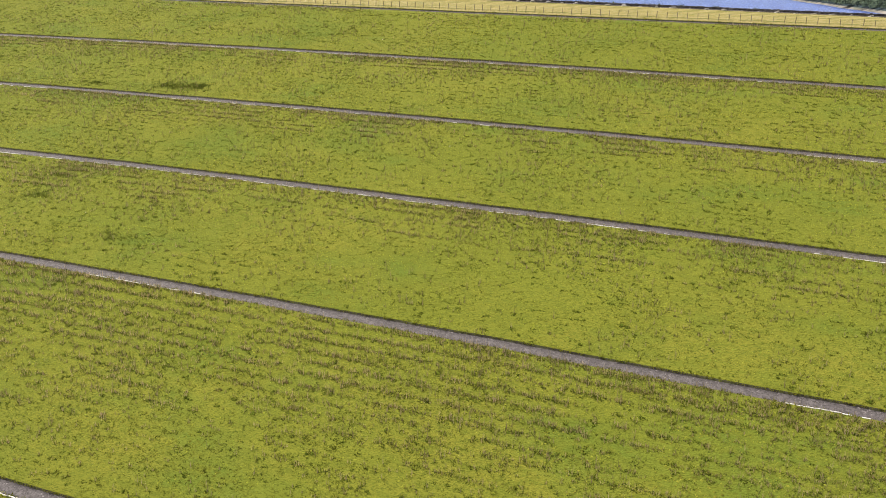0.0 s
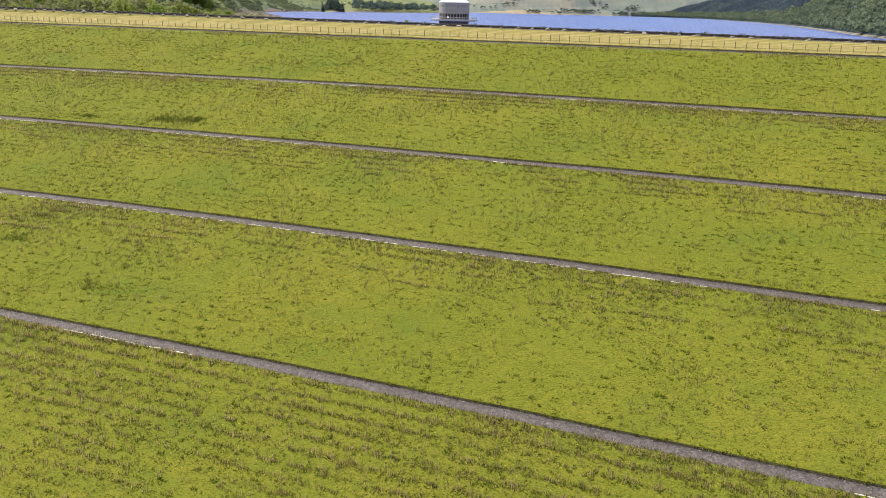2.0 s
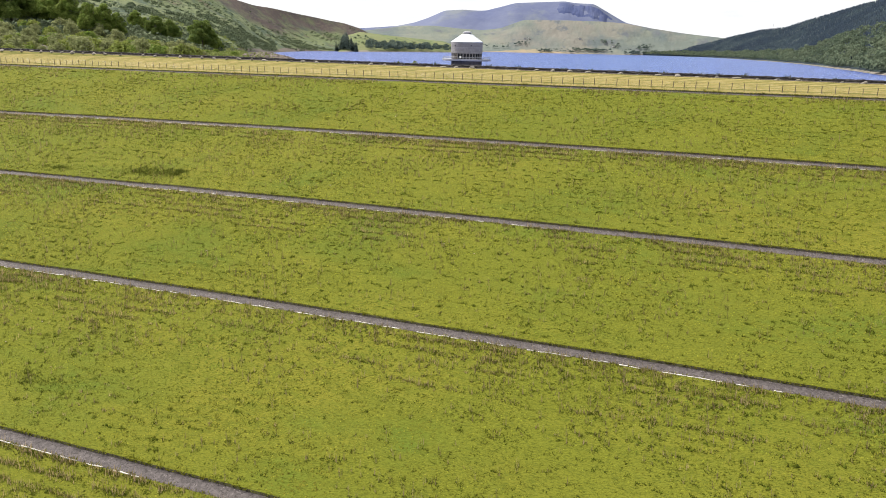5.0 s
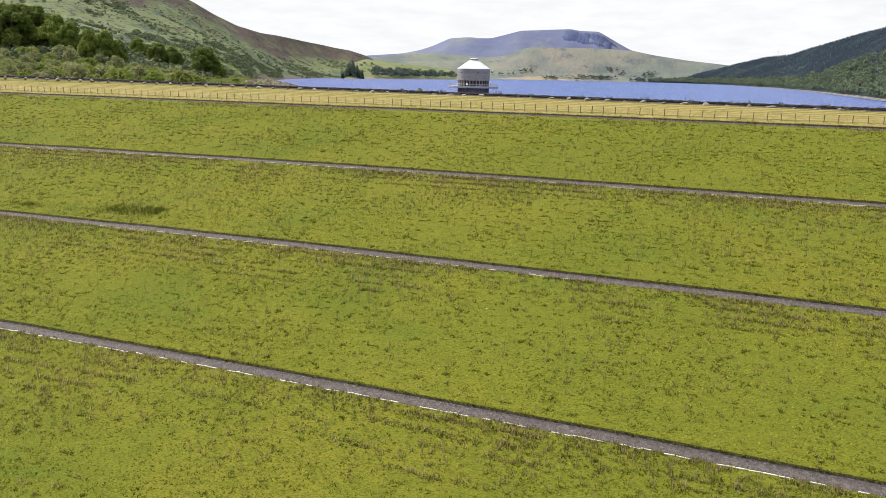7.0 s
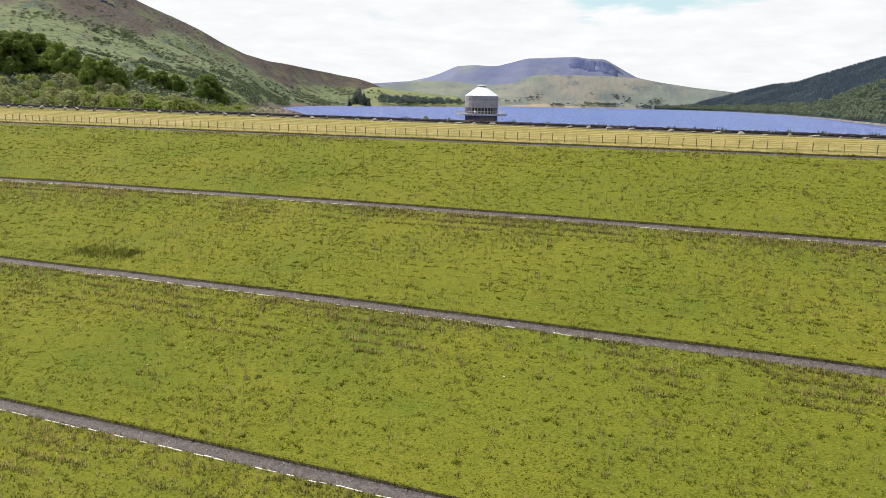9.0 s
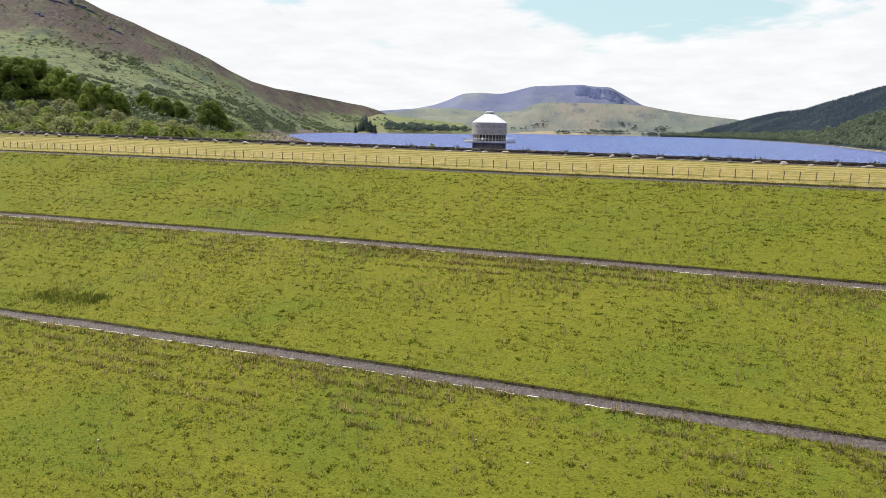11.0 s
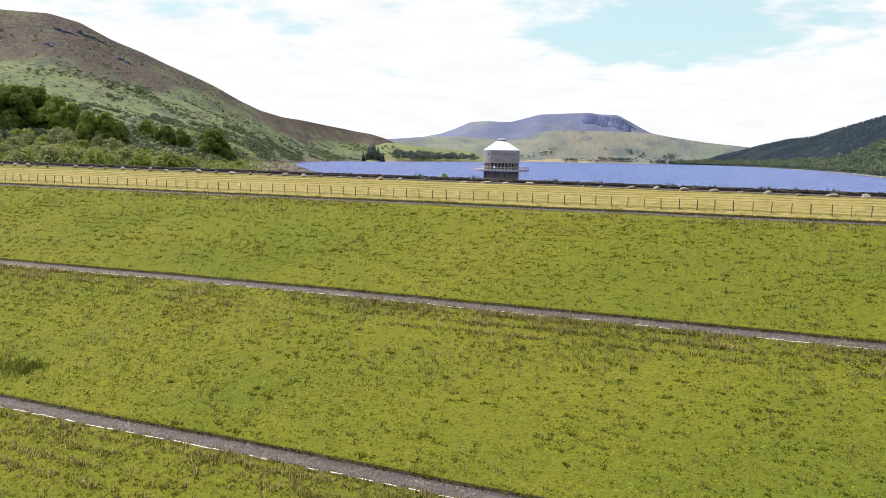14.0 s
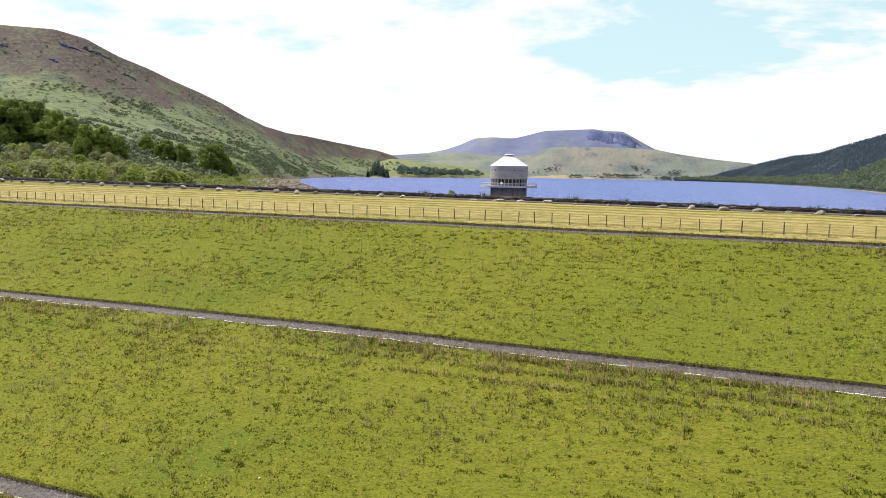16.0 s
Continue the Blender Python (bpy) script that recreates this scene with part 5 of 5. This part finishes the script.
def conifers():
    rs = np.random.RandomState(3)
    n = 32000
    az = rs.uniform(-8, 13, n)
    sh, ri = np.interp(az, right_az, right_shore), np.interp(az, right_az, right_ridge)
    u = rs.uniform(0.06, 1.03, n)
    d = sh + (ri - sh) * u
    x, y = bearing(az, d)
    keep = rs.uniform(0, 1, n) < np.clip((fbm(x / 160, y / 160, 33, 3) - 0.3) * 5 + (u - 0.25) * 3, 0.15, 1)
    az, d, x, y = az[keep], d[keep], x[keep], y[keep]
    z = right_height(az, d)
    h = rs.uniform(5, 9.5, len(az))
    r = h * rs.uniform(0.17, 0.25, len(az))
    V, F = [], []
    k = 6
    ang = np.arange(k) * 2 * np.pi / k
    N = len(az)
    base = 0
    for lo, hi, rad in ((0.0, 0.55, 1.0), (0.38, 1.0, 0.7)):
        ring = np.stack([x[:, None] + np.cos(ang) * (r * rad)[:, None] * rs.uniform(0.7, 1.2, (N, k)), y[:, None] + np.sin(ang) * (r * rad)[:, None] * rs.uniform(0.7, 1.2, (N, k)),
                         np.repeat((z + h * lo)[:, None], k, 1)], -1)
        tip = np.stack([x, y, z + h * hi], -1)[:, None, :]
        block = np.concatenate([ring, tip], 1)
        V.append(block.reshape(-1, 3))
        o = base + np.arange(N)[:, None] * (k + 1)
        for i in range(k):
            F.append(np.concatenate([o + i, o + (i + 1) % k, o + k], 1))
        base += N * (k + 1)
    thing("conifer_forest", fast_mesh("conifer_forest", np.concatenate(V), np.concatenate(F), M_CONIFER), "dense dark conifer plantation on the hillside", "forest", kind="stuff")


def shore_conifers():
    """A stand of tall dark conifers where the pasture meets the hill."""
    rs = np.random.RandomState(44)
    for k in range(48):
        az = float(np.clip(rs.normal(-28.35, 0.40), -29.1, -27.6))
        d = 2262 + rs.uniform(0, 270) * (1 - abs(az + 28.35) / 0.9)
        h, x, y = rs.uniform(28, 52) * (1 - 0.5 * abs(az + 28.35)), *bearing(az, d)
        z = max(float(spur_height(np.array(az), np.array(d))), float(left_height(np.array(az), np.array(d))), WATER_Z) - 1
        t = thing("conifer", None, "tall dark conifer by the far lake shore", "tree", "conifers by the far shore")
        t.location = (float(x), float(y), z)
        bm = bmesh.new()
        bmesh.ops.create_cone(bm, cap_ends=False, segments=6, radius1=0.6, radius2=0.1, depth=h * 0.9, matrix=Matrix.Translation((0, 0, h * 0.45)))
        part("trunk", (bm, M_BARK), t)
        n = 260
        u = rs.uniform(0.08, 1.0, n)
        a = rs.uniform(0, 2 * np.pi, n)
        r = h * 0.19 * (1 - u) ** 0.8 * rs.uniform(0.3, 1.15, n) + 0.3
        c = np.stack([r * np.cos(a), r * np.sin(a), h * u], -1)
        out = np.stack([np.cos(a), np.sin(a), np.full(n, -0.35)], -1)
        side = np.stack([-np.sin(a), np.cos(a), rs.uniform(-0.3, 0.3, n)], -1)
        s = (0.6 + 2.2 * (1 - u))[:, None] * rs.uniform(0.7, 1.2, (n, 1))
        q = np.stack([c - out * s, c + side * s * 0.6, c + out * s, c - side * s * 0.6], 1).reshape(-1, 3)
        part("crown", fast_mesh("crown", q, np.arange(len(q)).reshape(-1, 4), M_SPRUCE), t)


def outcrops():
    """Dark rock bands breaking through the heather just under the ridge: bearing, share of the climb, length, number of rocks."""
    rs = np.random.RandomState(83)
    bm = bmesh.new()
    bmesh.ops.create_icosphere(bm, subdivisions=1, radius=1)
    base = np.array([v.co[:] for v in bm.verts])
    faces = np.array([[v.index for v in f.verts] for f in bm.faces])
    bm.free()
    for az0, u0, az1, u1, n in ((-49.6, 0.93, -48.2, 0.93, 26), (-48.1, 0.95, -46.6, 0.955, 36), (-45.7, 0.90, -45.0, 0.89, 14), (-50.2, 0.84, -49.6, 0.82, 9), (-53.5, 0.9, -52.4, 0.9, 10)):
        t = rs.uniform(0, 1, n)
        az = az0 + (az1 - az0) * t + rs.normal(0, 0.03, n)
        sh, ri = np.interp(az, left_az, left_shore), np.interp(az, left_az, left_ridge)
        d = sh + (ri - sh) * (u0 + (u1 - u0) * t + rs.normal(0, 0.004, n))
        x, y = bearing(az, d)
        z = left_height(az, d)
        s = rs.uniform(1.6, 4.2, n)
        V = base[None] * (1 + rs.uniform(-0.3, 0.3, (n, len(base))))[..., None] * s[:, None, None] * np.array([1.9, 1.2, 0.5]) + np.stack([x, y, z - 0.5], -1)[:, None, :]
        F = (np.arange(n)[:, None, None] * len(base) + faces[None]).reshape(-1, 3)
        thing("rock_outcrop", fast_mesh("rock_outcrop", V.reshape(-1, 3), F, M_CRAG), "dark broken rock outcrop in hillside heather", "rocks", "outcrops under the ridge", "stuff")


spread_scrub()
conifers()
shore_conifers()
outcrops()


# ---------------------------------------------------------------- stony bank where the wall meets the lake shore
def shore_rocks():
    rs = np.random.RandomState(14)
    bm = bmesh.new()
    bmesh.ops.create_icosphere(bm, subdivisions=1, radius=1)
    base = np.array([v.co[:] for v in bm.verts])
    faces = np.array([[v.index for v in f.verts] for f in bm.faces])
    bm.free()
    az = np.concatenate([rs.uniform(-37.4, -32.6, 3400), rs.uniform(-36.5, -34.2, 500)])
    d = np.concatenate([rs.uniform(285, 352, 3400), rs.uniform(360, 900, 500)])
    x, y = bearing(az, d)
    z = np.where(d < 355, bank_height(az, d), left_height(az, d)) - 0.1
    keep = (y > 6)
    x, y, z = x[keep], y[keep], z[keep]
    N = len(x)
    s = 0.4 + 1.2 * rs.uniform(0, 1, N) ** 2
    shape = 1 + rs.uniform(-0.3, 0.3, (N, len(base)))
    V = base[None] * shape[..., None] * s[:, None, None] * np.array([1.2, 1.0, 0.7]) + np.stack([x, y, z], -1)[:, None, :]
    F = (np.arange(N)[:, None, None] * len(base) + faces[None]).reshape(-1, 3)
    thing("shore_rocks", fast_mesh("shore_rocks", V.reshape(-1, 3), F, M_RIPRAP), "tumbled grey rocks at the water's edge", "rocks", kind="stuff")


shore_rocks()


# ---------------------------------------------------------------- small things of the crest and the far shore
def wall_weeds():
    """Docks and grasses rooted in the coping, and one bush."""
    rnd = random.Random(61)
    for x in (-96, -81, -44.5, -36, -24.0, -17.5, -8.0, -3.0, 3.5, 7.2, 11.0, 18.5, 21.0, 26.0, 33.0, 41.0):
        n = rnd.randint(6, 16)
        rs = np.random.RandomState(int(x * 10) + 2000)
        px, py = rs.normal(x, 0.5, n), rs.uniform(-0.05, 0.3, n)
        pz = crest_z(px) + 0.5
        V, F = blades(px, py, pz, rs.uniform(0.25, 0.7, n), 5, 600 + int(x), 0.25, 0.03, 0.4)
        thing("wall_weed", fast_mesh("wall_weed", V, F, M_WEED), "straggling weeds rooted in the wall top", "weeds", "weeds on the wall", "stuff")
    b = thing("bush", None, "small green bush growing behind the wall", "bush", "scrub behind the wall")
    b.location = (-41.0, 1.2, float(crest_z(-41.0)) - 0.5)
    b.scale = (0.24, 0.24, 0.26)
    part("trunk", BUSHES_LIGHT[0][0], b)
    part("crown", BUSHES_LIGHT[0][1], b)


def farmhouse(az, d, w, turn):
    x, y = bearing(az, d)
    h = thing("farmhouse", None, "small whitewashed farmhouse with slate roof", "house", "far farmhouses")
    h.location = (float(x), float(y), float(foot_height(np.array(az), np.array(d))) - 0.5)
    h.rotation_euler = (0, 0, turn)
    part("walls", (box_bm(w, 7, 5.5), M_RENDER), h)
    bm = bmesh.new()
    v = [bm.verts.new(c) for c in ((-w / 2 - .4, -3.9, 5.3), (w / 2 + .4, -3.9, 5.3), (w / 2 + .4, 3.9, 5.3), (-w / 2 - .4, 3.9, 5.3), (-w / 2 - .4, 0, 8.6), (w / 2 + .4, 0, 8.6))]
    for f in ((0, 1, 5, 4), (2, 3, 4, 5), (0, 4, 3), (1, 2, 5), (0, 3, 2, 1)):
        bm.faces.new([v[i] for i in f])
    roof = part("roof", (bm, M_SLATE), h, "dark slate roof")
    for sx in (-1, 1):
        c = part("chimney", (box_bm(0.9, 0.9, 2.2, 0, 8.0), M_RENDER), roof)
        c.location = (sx * (w / 2 - 0.6), 0, 0)
    for k in range(4):
        for z in (1.0, 3.4):
            o = part("window", (box_bm(1.0, 0.12, 1.3), M_DARKGLASS), h, "dark sash window")
            o.location = (-w / 2 + w * (k + 0.5) / 4, -3.5, z)


def mast(az, d):
    x, y = bearing(az, d)
    m = thing("mast", None, "thin grey lattice mast on the forest ridge", "mast")
    m.scale = (0.6, 0.6, 0.62)
    m.location = (float(x), float(y), float(right_height(np.array(az), np.array(d))) + 6)
    for sx, sy in ((-1, -1), (1, -1), (0, 1)):
        bm = bmesh.new()
        bmesh.ops.create_cone(bm, cap_ends=True, segments=5, radius1=0.35, radius2=0.2, depth=30, matrix=Matrix.Translation((sx * 0.8, sy * 0.8, 15)))
        part("leg", (bm, M_RAIL), m)
    for k in range(8):
        bm = box_bm(2.2, 2.2, 0.25)
        o = part("brace", (bm, M_RAIL), m)
        o.location = (0, 0, 2 + k * 3.6)
    bm = bmesh.new()
    bmesh.ops.create_cone(bm, cap_ends=True, segments=5, radius1=0.2, radius2=0.08, depth=8, matrix=Matrix.Translation((0, 0, 34)))
    part("antenna", (bm, M_RAIL), m)


M_RENDER = layered("whitewashed render", [(0.62, 0.60, 0.56), (0.5, 0.48, 0.45)], [(0.3, 0.45, 0.65)])
M_SLATE = layered("roof slate", [(0.07, 0.07, 0.08), (0.10, 0.10, 0.11)], [(0.5, 0.45, 0.65)])
wall_weeds()
farmhouse(-15.4, 4090, 16, 0.3)
farmhouse(-15.1, 4100, 11, -0.4)
farmhouse(-11.5, 4150, 14, 0.1)
farmhouse(-9.1, 4110, 13, 0.2)
mast(1.3, 3700)


def hedges():
    """Hedge lines and field trees over the far grazing."""
    rs = np.random.RandomState(91)
    az, d = [], []
    for a0, d0, a1, d1 in ((-19, 3960, -15.5, 4060), (-14, 3990, -10, 4060), (-8.5, 4080, -5.5, 4180), (-22.5, 3830, -19.5, 4010)):
        n = 34
        t = rs.uniform(0, 1, n) ** 1.4
        az.append(a0 + (a1 - a0) * t + rs.normal(0, 0.02, n))
        d.append(d0 + (d1 - d0) * t + rs.normal(0, 2, n))
    az, d = np.concatenate(az), np.concatenate(d)
    clumps("field_hedges", az, d, foot_height, rs.uniform(1.2, 3.0, len(az)), M_FARTREE, "far hedgerows dividing the hazy hill pasture", 92, 14, 0.45, 0.9)
    az = np.concatenate([rs.uniform(-28.6, -21.5, 26), rs.normal(-27.0, 0.35, 16)])
    d = np.interp(az, spur_az, spur_shore) + rs.uniform(120, 460, len(az))
    clumps("field_bushes", az, d, lambda a, q: spur_height(a, q) + 2, rs.uniform(3, 7, len(az)), M_BROAD, "thorn bushes dotted over the pasture spur", 93, 40, 0.26, 0.9)


hedges()


def shore_strip(name, label, mat, az0, az1, bearings, reaches, height_of, shore_az, shore, lift):
    """A strip of bare ground that low water leaves along a shore: bearings and how far it reaches up from the water there."""
    A, U = np.meshgrid(np.linspace(az0, az1, 140), np.linspace(0, 1, 9))
    reach = np.interp(A, bearings, reaches) * (0.75 + 0.5 * fbm(A * 2.5, A * 0, 5, 3))
    d = np.interp(A, shore_az, shore) - 4 + reach * U
    x, y = bearing(A, d)
    z = height_of(A, d) + lift * np.sin(np.pi * np.clip(U * 0.94 + 0.03, 0, 1)) - 0.15 * lift
    me = mesh_of(name, np.stack([x, y, z], -1).reshape(-1, 3), grid_faces(9, 140), mat, smooth=True)
    thing(name, me, label, "shore", kind="structure")


M_SAND = layered("bare lake shore", [(0.235, 0.185, 0.125), (0.18, 0.155, 0.105), (0.14, 0.14, 0.09)], [(0.01, 0.42, 0.62), (0.03, 0.52, 0.66)], bump=0.4, bump_scale=0.3, bump_dist=0.6)
shore_strip("bare_shore", "strip of bare tan ground along the far shore", M_SAND, -18.6, -10.6, [-18.6, -17.4, -16.2, -14.6, -13.2, -11.8, -10.6],
            [2, 26, 52, 58, 36, 18, 2], foot_height, foot_az, foot_shore, 1.4)
shore_strip("shingle_shore", "dark stony shore below the bracken hillside", M_SHINGLE, -36.0, -29.3, [-36.0, -35.2, -33.5, -31.0, -29.3],
            [60, 110, 120, 90, 30], left_height, left_az, left_shore, 0.8)
